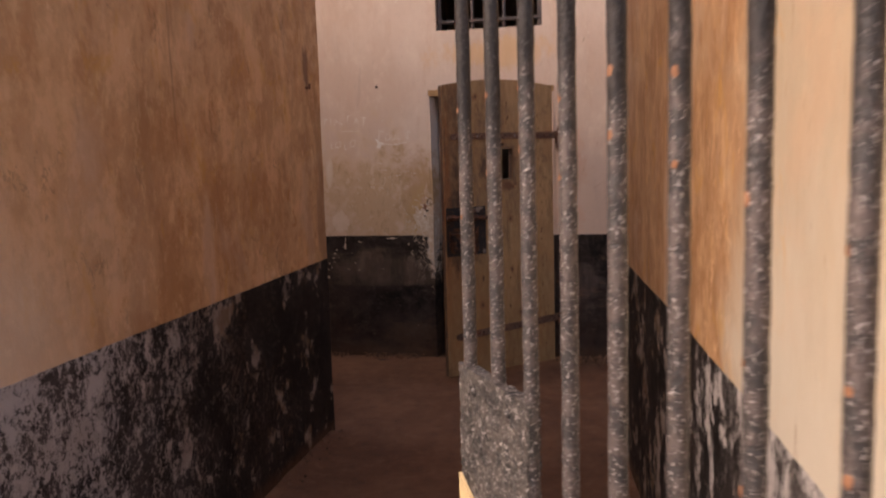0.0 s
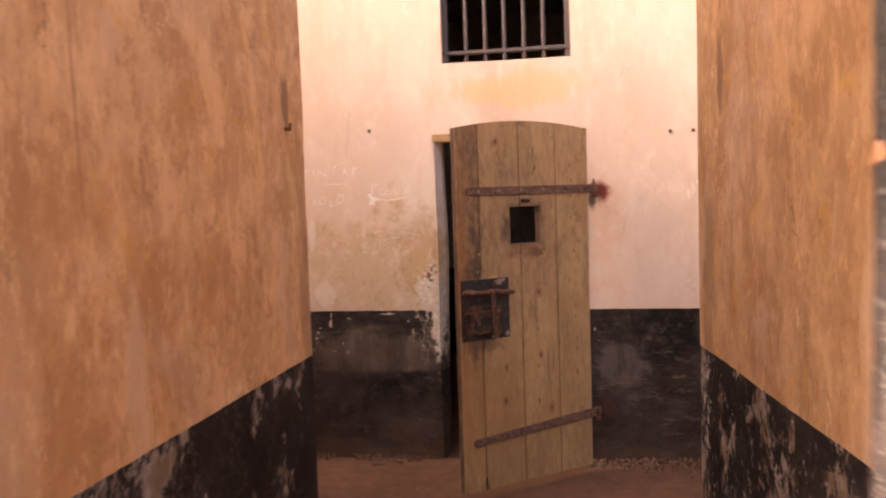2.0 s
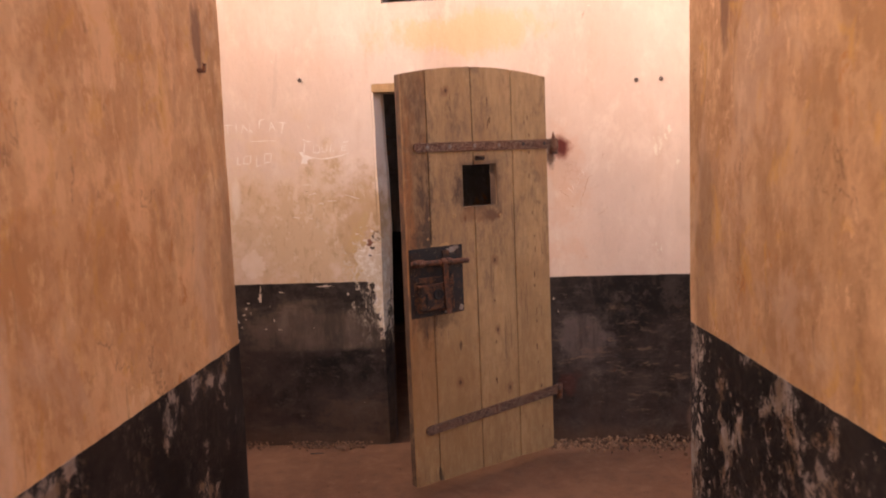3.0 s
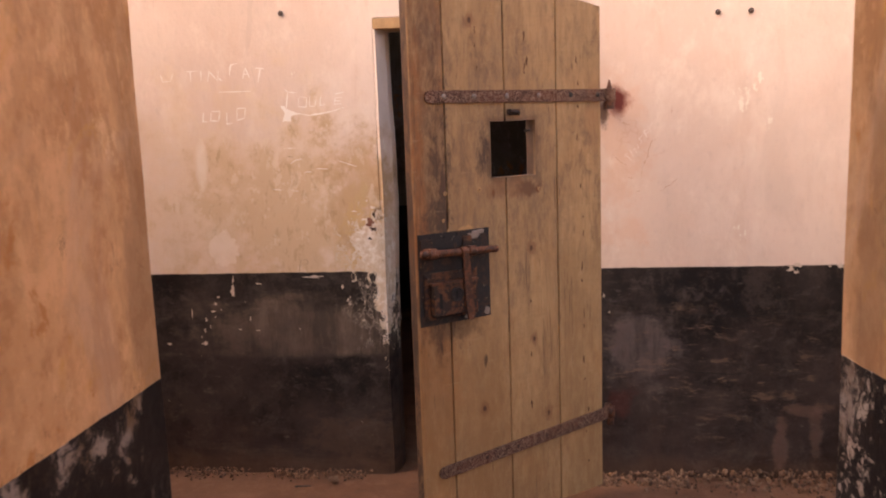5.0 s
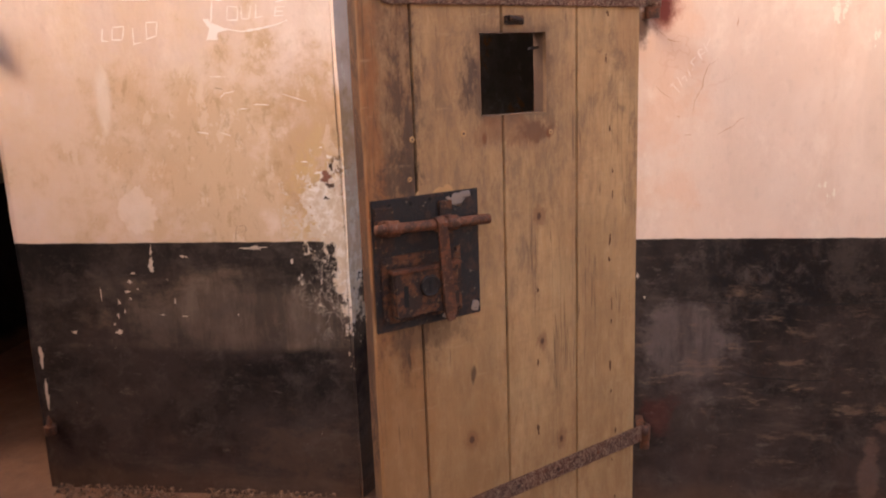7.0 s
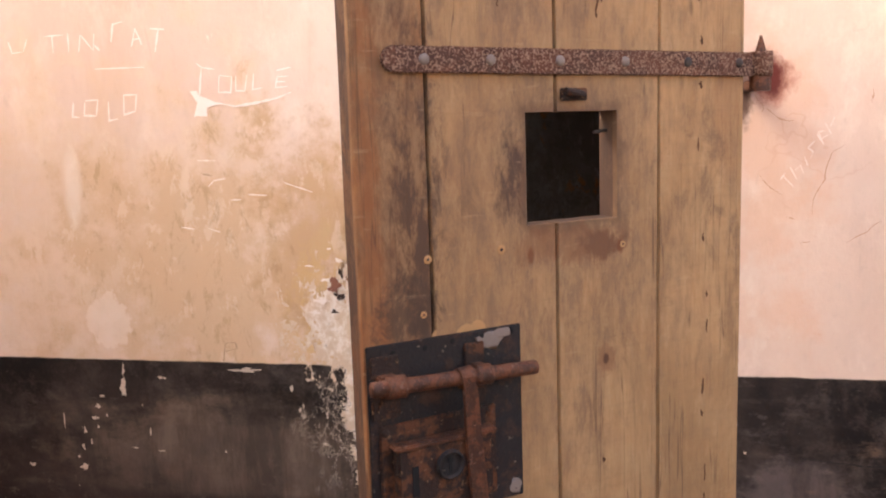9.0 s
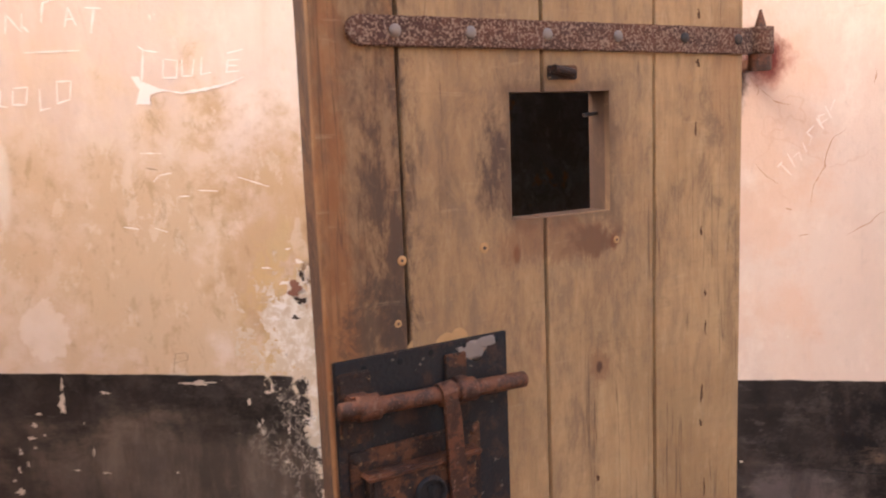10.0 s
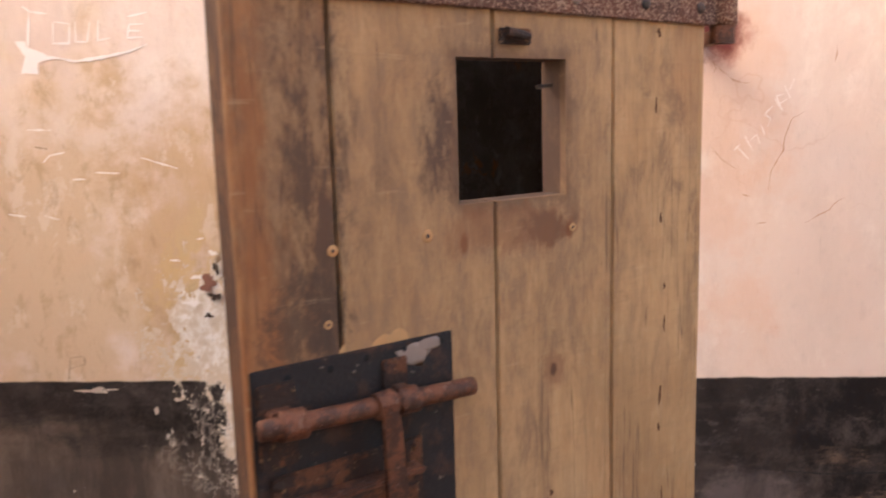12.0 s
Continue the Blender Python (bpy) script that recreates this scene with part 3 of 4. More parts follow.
# ---- building helpers ----
def mesh_ob(name, verts, faces, mat, parent=None, label="", smooth=False):
    me = bpy.data.meshes.new(name)
    me.from_pydata(verts, [], faces)
    me.materials.append(mat)
    if smooth:
        me.polygons.foreach_set("use_smooth", [True] * len(me.polygons))
    me.update()
    ob = new(name, me)
    ob.parent = parent
    return tagged(ob, label)


def part(name, bm, mat, parent=None, label="", smooth=False):
    bmesh.ops.recalc_face_normals(bm, faces=bm.faces[:])
    me = bpy.data.meshes.new(name)
    bm.to_mesh(me)
    bm.free()
    me.materials.append(mat)
    if smooth:
        for p in me.polygons:
            p.use_smooth = True
    ob = new(name, me)
    ob.parent = parent
    return tagged(ob, label)


def box(x0, x1, y0, y1, z0, z1, bevel=0.0, m=None, seg=2):
    bm = bmesh.new()
    bmesh.ops.create_cube(bm, size=1, matrix=Matrix.LocRotScale(((x0 + x1) / 2, (y0 + y1) / 2, (z0 + z1) / 2), None, (abs(x1 - x0), abs(y1 - y0), abs(z1 - z0))))
    if bevel:
        bmesh.ops.bevel(bm, geom=bm.edges[:], offset=bevel, segments=seg, affect="EDGES", clamp_overlap=True)
    if m is not None:
        bmesh.ops.transform(bm, matrix=m, verts=bm.verts)
    return bm


def rod(a, b, r, seg=14, r2=None, rough=0.0, cuts=0):
    """A round bar from a to b; with cuts it is cut along and its skin made uneven."""
    a, b = Vector(a), Vector(b)
    axis = (b - a)
    q = axis.to_track_quat("Z", "Y").to_matrix()
    bm = bmesh.new()
    rings, n = [], cuts + 2
    for i in range(n):
        f = i / (n - 1)
        rr = r + ((r if r2 is None else r2) - r) * f
        ring = []
        for j in range(seg):
            w = 2 * math.pi * j / seg
            p = a + axis * f + q @ Vector((math.cos(w) * rr, math.sin(w) * rr, 0))
            if rough:
                p += (q @ Vector((math.cos(w), math.sin(w), 0))) * rough * noise.noise(p * 45)
            ring.append(bm.verts.new(p))
        rings.append(ring)
    for r0, r1 in zip(rings, rings[1:]):
        for j in range(seg):
            bm.faces.new((r0[j], r0[(j + 1) % seg], r1[(j + 1) % seg], r1[j]))
    bm.faces.new(rings[0][::-1])
    bm.faces.new(rings[-1])
    return bm


def joined(*parts):
    out = bmesh.new()
    for b in parts:
        me = bpy.data.meshes.new("tmp")
        b.to_mesh(me)
        b.free()
        out.from_mesh(me)
        bpy.data.meshes.remove(me)
    return out


def lines(lo, hi, step, extra=()):
    base = [lo + (hi - lo) * i / max(1, round((hi - lo) / step)) for i in range(max(1, round((hi - lo) / step)) + 1)]
    keep = [v for v in base if all(abs(v - e) > step * 0.35 for e in extra) or v in (lo, hi)]
    return sorted(set(keep + [e for e in extra if lo <= e <= hi]))


def slab(name, xs, zs, thick, mat, holes=(), place=None, wobble=0.004, parent=None, label="", shape=None, world_coords=True):
    """A wall or board in the plane x-z, its face at y = 0 and its back at y = thick, with openings right through it."""
    place = place or Matrix()
    nx, nz = len(xs) - 1, len(zs) - 1

    def solid(i, j):
        if not (0 <= i < nx and 0 <= j < nz):
            return False
        cx, cz = (xs[i] + xs[i + 1]) / 2, (zs[j] + zs[j + 1]) / 2
        return not any(h(cx, cz) if callable(h) else (h[0] < cx < h[1] and h[2] < cz < h[3]) for h in holes)

    verts, index, faces = [], {}, []

    def v(i, j, back):
        key = (i, j, back)
        if key not in index:
            p = Vector((xs[i], thick if back else 0.0, zs[j]))
            if shape:
                p = shape(p, i, j, back)
            p = place @ p
            if wobble:
                w = noise.noise_vector(p * 2.3) * 0.8 + noise.noise_vector(p * 4.0) * 0.35
                p += w * wobble
            index[key] = len(verts)
            verts.append(p)
        return index[key]

    for i in range(nx):
        for j in range(nz):
            if not solid(i, j):
                continue
            faces.append((v(i, j, 0), v(i + 1, j, 0), v(i + 1, j + 1, 0), v(i, j + 1, 0)))
            faces.append((v(i, j, 1), v(i, j + 1, 1), v(i + 1, j + 1, 1), v(i + 1, j, 1)))
            if not solid(i - 1, j):
                faces.append((v(i, j, 0), v(i, j + 1, 0), v(i, j + 1, 1), v(i, j, 1)))
            if not solid(i + 1, j):
                faces.append((v(i + 1, j, 0), v(i + 1, j, 1), v(i + 1, j + 1, 1), v(i + 1, j + 1, 0)))
            if not solid(i, j - 1):
                faces.append((v(i, j, 0), v(i, j, 1), v(i + 1, j, 1), v(i + 1, j, 0)))
            if not solid(i, j + 1):
                faces.append((v(i, j + 1, 0), v(i + 1, j + 1, 0), v(i + 1, j + 1, 1), v(i, j + 1, 1)))
    return mesh_ob(name, verts, faces, mat, parent, label)


def structure(ob, label, category):
    return tagged(ob, label, category, kind="structure")


# ---- the large structure ----
FAR, LANE, LEFT, TOP = 5.5, 3.81, -1.07, 3.8
DOORS = [(-2.9, -2.015), (-0.87, 0.035), (1.062, 1.95)]
HEAD = 1.955

# ground: one sheet out to the horizon, finer where one walks
gx = sorted(set([-400, -60, -12] + lines(-6, 6, 0.12) + [12, 60, 400]))
gy = sorted(set([-400, -60, -12] + lines(-3, 9, 0.12) + [20, 60, 400]))


def ground_shape(p, i, j, back):
    z = 0.0
    x, y = p.x, p.z
    if abs(x) < 6.5 and -3.5 < y < 9.5:
        z = 0.008 * noise.noise(Vector((x * 1.4, y * 1.4, 0))) + 0.004 * noise.noise(Vector((x * 6, y * 6, 3))) - 0.006
        if y < LANE and LEFT - 0.15 < x < 0.61 + 0.125 * (LANE - y):
            right = 0.46 + 0.125 * (LANE - y)
            z += 0.05 * max(0, 1 - max(0.0, x - LEFT) / 0.14) ** 2 * (0.6 + 0.4 * noise.noise(Vector((y * 4, 1, 0))))
            z += 0.04 * max(0, 1 - max(0.0, right - x) / 0.12) ** 2
    return Vector((x, y, z - (0.3 if back else 0)))


gv, gf = [], []
for j, y in enumerate(gy):
    for i, x in enumerate(gx):
        gv.append(ground_shape(Vector((x, 0, y)), i, j, 0))
for j in range(len(gy) - 1):
    for i in range(len(gx) - 1):
        a = j * len(gx) + i
        gf.append((a, a + 1, a + len(gx) + 1, a + len(gx)))
structure(mesh_ob("ground", gv, gf, M_FLOOR, smooth=True), "trodden reddish-brown earth and worn screed floor", "floor")


def broken(cx, cz):
    """The hole knocked into the jamb where a bolt once went."""
    n = 0.012 * noise.noise(Vector((cz * 30, 1, 0))) + 0.006 * noise.noise(Vector((cz * 90, 4, 0)))
    if 1.03 < cz < 1.12:
        return cx > 1.012 + 0.35 * abs(cz - 1.075) + n and cx < 1.07
    return 1.12 <= cz < 1.245 and cx > 1.035 + n and cx < 1.07


xs = lines(-6.0, 6.0, 0.07, [a for d in DOORS for a in d] + [-0.795, -0.045] + [1.004 + 0.004 * i for i in range(15)])
zs = lines(-0.1, TOP, 0.07, [HEAD, 2.365, 2.95] + [1.03 + 0.009 * i for i in range(25)])
far = slab("wall_north", xs, zs, 0.15, M_FAR, [(a, b, -1, HEAD) for a, b in DOORS] + [(-0.795, -0.045, 2.365, 2.95), broken], pose(0, FAR, 0), 0.004)
structure(far, "cream-pink limewashed cell wall with black dado", "wall")
# inner leaf of the same wall, openings splayed wider so the reveals stay dark
xs = lines(-6.0, 6.0, 0.3, [a for d in DOORS for a in (d[0] - 0.12, d[1] + 0.12)] + [-0.9, 0.06])
zs = lines(-0.1, TOP, 0.3, [HEAD + 0.06, 2.3, 3.0])
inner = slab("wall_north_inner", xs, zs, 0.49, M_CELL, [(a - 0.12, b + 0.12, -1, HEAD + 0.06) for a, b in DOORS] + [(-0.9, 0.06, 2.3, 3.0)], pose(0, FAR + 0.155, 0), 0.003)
structure(inner, "inner face of the cell wall, shade put into its colour", "wall")


def surround(name, x0, x1, label):
    """The cream-washed splayed rim of a doorway: two jambs and a head in one piece."""
    prof = [(0.0, 0.003), (0.012, -0.001), (0.042, 0.07), (0.045, 0.148), (0.0, 0.148)]
    verts, faces = [], []
    n = 26
    path = [(x0, HEAD * i / n - 0.05 * (i == 0), 1, 0) for i in range(n)] + [(x0, HEAD, 1, -1)] + [(x1, HEAD, -1, -1)] + [(x1, HEAD * i / n - 0.05 * (i == 0), -1, 0) for i in range(n - 1, -1, -1)]
    for x, z, sx, sz in path:
        for a, b in prof:
            w = noise.noise(Vector((x * 3, z * 7, a * 40))) * 0.004
            swell = 0.85 + 0.4 * math.exp(-((z - 1.25) / 0.35) ** 2)
            verts.append(Vector((x + sx * (a * swell + w * (a > 0)), FAR + b, z + sz * a)))
    k = len(prof)
    for i in range(len(path) - 1):
        for j in range(k):
            faces.append((i * k + j, i * k + (j + 1) % k, (i + 1) * k + (j + 1) % k, (i + 1) * k + j))
    return structure(mesh_ob(name, verts, faces, M_FAR), label, "door frame")


for i, (a, b) in enumerate(DOORS):
    surround("door_surround_%d" % (i + 1), a, b, "cream-washed splayed rim round a cell doorway")


board = box(DOORS[1][0] + 0.002, DOORS[1][1] - 0.002, FAR - 0.004, FAR + 0.12, HEAD - 0.045, HEAD - 0.002, 0.003)
tagged(part("lintel_board", board, M_WOOD), "brown weathered wooden lintel board over the doorway", "lintel", kind="structure")


part("bared_brick", box(1.03, 1.075, FAR + 0.02, FAR + 0.14, 1.125, 1.185, 0.004), M_BRICK, far, "bared red brick in the broken jamb")
part("bared_brick", box(1.036, 1.075, FAR + 0.024, FAR + 0.14, 1.195, 1.24, 0.004), M_BRICK, far, "bared red brick in the broken jamb")


def plain_wall(name, x0, y0, x1, y1, thick, mat, label, z1=TOP, step=0.1, z0=-0.1):
    """A wall whose face runs from (x0, y0) to (x1, y1), the room on its right-hand side."""
    length = math.hypot(x1 - x0, y1 - y0)
    m = pose(x0, y0, 0, 0, 0, math.degrees(math.atan2(y1 - y0, x1 - x0)))
    return structure(slab(name, lines(0, length, step), lines(z0, z1, step), thick, mat, (), m, 0.005), label, "wall")


LANE_E, OPEN = 3.935, 1.25
m_right = [(0.46, LANE_E), (0.68, 2.12), (0.766, OPEN), (0.885, -0.05)]
plain_wall("wall_west", LEFT, 0.7, LEFT, LANE, 0.45, M_OCHRE, "ochre limewashed passage wall with flaking black dado", 4.1, 0.07)
plain_wall("wall_west_low", LEFT, -0.05, LEFT, 0.69, 0.45, M_OCHRE, "low ochre limewashed wall by the gate", 1.3, 0.07)
plain_wall("wall_east", *m_right[0], *m_right[1], 0.5, M_OCHRE_DIM, "ochre limewashed passage wall with flaking black dado", 2.85, 0.07)
plain_wall("wall_east_near", *m_right[1], *m_right[2], 0.42, M_OCHRE_DIM, "ochre limewashed passage wall with flaking black dado", 2.85, 0.07)
plain_wall("wall_east_low", *m_right[2], 0.83, 0.55, 0.42, M_OCHRE_DIM, "low ochre limewashed wall by the gate", 1.85, 0.07)
plain_wall("wall_east_foot", 0.831, 0.54, *m_right[3], 0.42, M_OCHRE_DIM, "low ochre limewashed wall by the gate", 1.85, 0.07)
plain_wall("wall_lane_west", LEFT - 0.45, LANE, -6.0, LANE, 0.4, M_OCHRE, "unseen ochre lane wall, sized to shape the light", 3.95)
plain_wall("wall_lane_east", 2.3, LANE_E, 0.95, LANE_E, 0.4, M_OCHRE, "unseen ochre lane wall, sized to shape the light", 3.2)
plain_wall("wall_lane_end_west", -6.0, LANE, -6.0, FAR, 0.3, M_FAR, "unseen cream end wall added to close the lane", step=0.2)
plain_wall("wall_cell_back", -6.0, 8.4, 6.0, 8.4, 0.3, M_CELL, "back wall of the cells, shade put into its colour", 3.2, 0.3)
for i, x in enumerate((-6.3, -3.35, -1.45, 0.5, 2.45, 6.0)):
    plain_wall("wall_cell_side_%d" % i, x + 0.15, 6.15, x + 0.15, 8.39, 0.15, M_CELL, "side wall of a cell, shade put into its colour", 3.2, 0.3)
plain_wall("wall_front_west", -9.0, -0.05, LEFT - 0.455, -0.05, 0.4, M_FAR, "unseen plain cream outer wall added beside the gate", 1.3, 0.3)
plain_wall("wall_front_east", 1.32, -0.05, 2.6, -0.05, 0.4, M_FAR, "unseen plain cream outer wall added beside the gate", 1.4, 0.3)
plain_wall("wall_yard", 12.0, -9.0, -12.0, -9.0, 0.4, M_FAR, "unseen plain cream wall added to bound reflections", 2.4, 0.4)

M_BOUNCE = plain("pale_bounce", (0.44, 0.4, 0.35), 0.9, 0.2, 3)
structure(part("bounce_yard", box(-9, 9, -8.9, -0.6, -0.05, 0.05), M_BOUNCE), "unseen pale ground added to bounce light onto the walls", "pavement")
structure(part("bounce_side", box(2.7, 14, -0.55, 5.4, -0.05, 0.05), M_BOUNCE), "unseen pale ground added to bounce light onto the walls", "pavement")
structure(part("ceiling_cells", box(-6.2, 6.2, FAR + 0.35, 8.7, 3.21, 3.36), M_CELL), "unseen ceiling added to keep the cells dark", "ceiling")

# ---- window over the door ----
def surface(x, z, out=0.003):
    """A place on the lane face of the far wall, a little proud of it."""
    p = Vector((x, FAR, z))
    w = noise.noise_vector(p * 2.3) * 0.8 + noise.noise_vector(p * 4.0) * 0.35
    return Vector((x, FAR + w.y * 0.004 - out, z))


grille = tagged(new("window_grille"), "grey iron bar grille set in the high cell window", "grille")
grille.location = (-0.42, FAR + 0.05, 2.365)
for x in (-0.655, -0.54, -0.427, -0.313, -0.2):
    part("bar", rod((x + 0.42, 0, -0.02), (x + 0.42, 0, 0.6), 0.0115, 12, rough=0.0015, cuts=10), M_GRILLE, grille, smooth=True)
for x in (-0.776, -0.064):
    part("stile", box(x + 0.42 - 0.014, x + 0.42 + 0.014, -0.012, 0.012, -0.02, 0.6, 0.003), M_GRILLE, grille)
part("crossbar", box(-0.385, 0.385, -0.02, 0.02, 0.052, 0.074, 0.004), M_GRILLE, grille, "flat iron crossbar threaded by the bars")


# ---- the cell door ----
def strap_mesh(u0, z0, u1, z1, half, thick, y):
    """A flat forged strap from the hinge u0 to its rounded tip u1."""
    bm = bmesh.new()
    ring = []
    n = 40
    tip = half * 1.1
    for i in range(n + 1):
        f = i / n
        u = u0 + (u1 - tip - u0) * f
        w = half * (1.08 - 0.12 * f) + 0.0012 * noise.noise(Vector((u * 30, 0, 1)))
        ring.append((u, z0 + (z1 - z0) * f + w))
    for i in range(1, 10):
        w = math.pi / 2 - math.pi * i / 10
        ring.append((u1 - tip + math.cos(w) * tip, z1 + math.sin(w) * half * 0.98))
    for i in range(n, -1, -1):
        f = i / n
        u = u0 + (u1 - tip - u0) * f
        w = half * (1.08 - 0.12 * f) + 0.0012 * noise.noise(Vector((u * 30, 5, 1)))
        ring.append((u, z0 + (z1 - z0) * f - w))
    face = bm.faces.new([bm.verts.new((u, y, z)) for u, z in ring])
    out = bmesh.ops.extrude_face_region(bm, geom=[face])
    top = [v for v in out["geom"] if isinstance(v, bmesh.types.BMVert)]
    bmesh.ops.translate(bm, verts=top, vec=(0, thick, 0))
    edges = [e for e in bm.edges if all(v in top for v in e.verts)]
    bmesh.ops.bevel(bm, geom=edges, offset=0.0018, segments=2, affect="EDGES", clamp_overlap=True)
    return bm


def dome(u, z, r, y=0.0, h=0.6):
    bm = bmesh.new()
    bmesh.ops.create_uvsphere(bm, u_segments=12, v_segments=6, radius=r, matrix=Matrix.LocRotScale((u, y, z), None, (1, h, 1)))
    return bm


HINGE = pose(0.05, 5.31, 0, 0, 0, 220)
door = tagged(new("cell_door"), "weathered khaki plank cell door with barrel bolt, standing ajar", "door")
door.matrix_world = HINGE
EDGES = [0.018, 0.2415, 0.479, 0.7315, 0.864]
HATCH = (0.343, 0.543, 1.326, 1.522)
THICK = 0.05


def arch(u):
    return 1.928 + 0.042 * (1 - ((u - 0.44) / 0.43) ** 2)


for n in range(4):
    a, b = EDGES[n] + 0.0029, EDGES[n + 1] - 0.0029
    inside = [e for e in HATCH[:2] if a < e < b]
    us = sorted(set([a, a + 0.0014, b - 0.0014, b] + lines(a + 0.0014, b - 0.0014, 0.05, inside)))
    zz = lines(0.052, 1.9, 0.08, HATCH[2:]) + [2.0]

    def plank_shape(p, i, j, back, us=us, zz=zz):
        z = p.z
        if j == len(zz) - 1:
            z = arch(p.x) + 0.002 * noise.noise(Vector((p.x * 40, n, 0)))
        elif j == 0:
            z = p.z + 0.006 * noise.noise(Vector((p.x * 14, n * 3.0, 0)))
        y = -THICK if back else 0.0012 * noise.noise(Vector((p.x * 5, z * 2.5, n)))
        x = p.x
        if i in (0, len(us) - 1):
            y += 0.0025 * (1 if back else -1)
            x += 0.0012 * noise.noise(Vector((z * 4.0, n, i)))
        return Vector((x, y, z))

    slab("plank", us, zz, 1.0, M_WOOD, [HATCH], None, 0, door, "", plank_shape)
# long straps with their bolts
upper = part("hinge_strap", strap_mesh(-0.012, 1.605, 0.81, 1.608, 0.0215, 0.008, 0.001), M_STRAP, door, "pitted rusty iron hinge strap")
for u in (0.737, 0.614, 0.474, 0.33, 0.179, 0.044):
    part("bolt_head", dome(u, 1.608, 0.0095, 0.009, 0.55), M_STUD if u > 0.3 else M_DARK, upper, smooth=True)
part("knuckle", rod((-0.019, 0.006, 1.583), (-0.019, 0.006, 1.63), 0.0235, 18, rough=0.001, cuts=4), M_STRAP, upper, "rusty iron hinge eye", smooth=True)
lower = part("hinge_strap", strap_mesh(-0.012, 0.352, 0.805, 0.308, 0.0225, 0.009, 0.001), M_STRAP, door, "brown rusty lower hinge strap")
for u in (0.73, 0.6, 0.46, 0.32, 0.17):
    part("bolt_head", dome(u, 0.352 - 0.054 * u, 0.008, 0.009, 0.55), M_RUST, lower, smooth=True)
part("knuckle", rod((-0.019, 0.006, 0.33), (-0.019, 0.006, 0.374), 0.0165, 18), M_RUST, lower, smooth=True)
part("hatch_staple", joined(box(0.413, 0.471, 0.0, 0.006, 1.54, 1.562, 0.002), rod((0.425, 0.012, 1.55), (0.465, 0.012, 1.556), 0.007, 10)), M_BOX, door, "small dark iron hatch staple", smooth=False)
part("hatch_pin", rod((0.338, -0.03, 1.487), (0.372, -0.03, 1.484), 0.003, 8), M_DARK, door, "thin iron pin in the hatch")
# lock plate: sheet, nail holes, bolt in its two collars, hasp and lock case
plate = part("lock_plate", box(0.564, 0.857, 0.0, 0.005, 0.842, 1.157, 0.0015), M_PLATE, door, "black painted iron lock plate, paint worn")
for u in (0.583, 0.642, 0.7, 0.752, 0.81):
    part("nail_hole", dome(u, 1.145 - 0.004 * (u > 0.7), 0.005, 0.005, 0.12), M_BLACK, plate, smooth=True)
for u in (0.58, 0.64, 0.69):
    part("nail_hole", dome(u, 0.857, 0.005, 0.005, 0.12), M_BLACK, plate, smooth=True)
for u, w, z, hgt in ((0.632, 0.028, 1.136, 0.016), (0.6, 0.02, 1.146, 0.008), (0.58, 0.014, 0.862, 0.014), (0.655, 0.02, 0.853, 0.009)):
    bm = dome(0, 0, 1, 0, 0.02)
    for v in bm.verts:
        v.co *= 1 + 0.5 * noise.noise(v.co * 1.9 + Vector((u * 50, 0, 0)))
    bmesh.ops.transform(bm, matrix=Matrix.LocRotScale((u, 0.0052, z), None, (w, 0.02, hgt)), verts=bm.verts)
    part("worn_patch", bm, M_STUD, plate, "paint rubbed down to pale metal", smooth=True)
part("bracket", box(0.803, 0.853, 0.005, 0.011, 1.035, 1.14, 0.002), M_BOX, plate)
part("bracket", box(0.642, 0.68, 0.005, 0.011, 1.03, 1.138, 0.002), M_BOX, plate)
bolt = part("barrel_bolt", rod((0.86, 0.03, 1.0948), (0.551, 0.03, 1.082), 0.0125, 20, rough=0.0008, cuts=16), M_RUST, plate, "rusty round sliding bolt", smooth=True)
part("collar", rod((0.836, 0.03, 1.0938), (0.804, 0.03, 1.0926), 0.0185, 22, rough=0.0012, cuts=5), M_RUST, plate, smooth=True)
part("collar", rod((0.674, 0.03, 1.0872), (0.644, 0.03, 1.086), 0.0178, 22, rough=0.0012, cuts=5), M_RUST, plate, smooth=True)
for u0, u1, z in ((0.845, 0.812, 1.0935), (0.672, 0.648, 1.087)):
    part("collar_foot", box(u1, u0, 0.008, 0.03, z - 0.017, z + 0.017, 0.003), M_RUST, plate)
# hasp: an eye round the bolt, tapering strap with a cranked foot
hasp = bmesh.new()
outline = ((-0.011, 0.006), (0.011, 0.006), (0.0135, -0.03), (0.0155, -0.12), (0.0165, -0.215), (0.011, -0.24), (-0.011, -0.24), (-0.0165, -0.215), (-0.0155, -0.12), (-0.0135, -0.03))
face = hasp.faces.new([hasp.verts.new((u, 0.04 - 0.006 * (z < -0.1), z)) for u, z in outline])
grown = bmesh.ops.extrude_face_region(hasp, geom=[face])
bmesh.ops.translate(hasp, verts=[v for v in grown["geom"] if isinstance(v, bmesh.types.BMVert)], vec=(0, 0.008, 0))
bmesh.ops.bevel(hasp, geom=hasp.edges[:], offset=0.0016, segments=2, affect="EDGES", clamp_overlap=True)
hasp = joined(hasp, rod((-0.012, 0.03, 0.0), (0.012, 0.03, 0.0), 0.0175, 18))
bmesh.ops.transform(hasp, matrix=pose(0.694, 0.002, 1.089, 0, 5, 0), verts=hasp.verts)
part("hasp", hasp, M_RUST, plate, "flat rusty hasp hanging from the bolt")
case = part("lock_case", joined(box(0.622, 0.842, 0.005, 0.011, 0.862, 1.024, 0.002), box(0.642, 0.822, 0.011, 0.034, 0.875, 0.988, 0.005, seg=3)), M_BOX, plate, "dark rust-brown iron lock case")
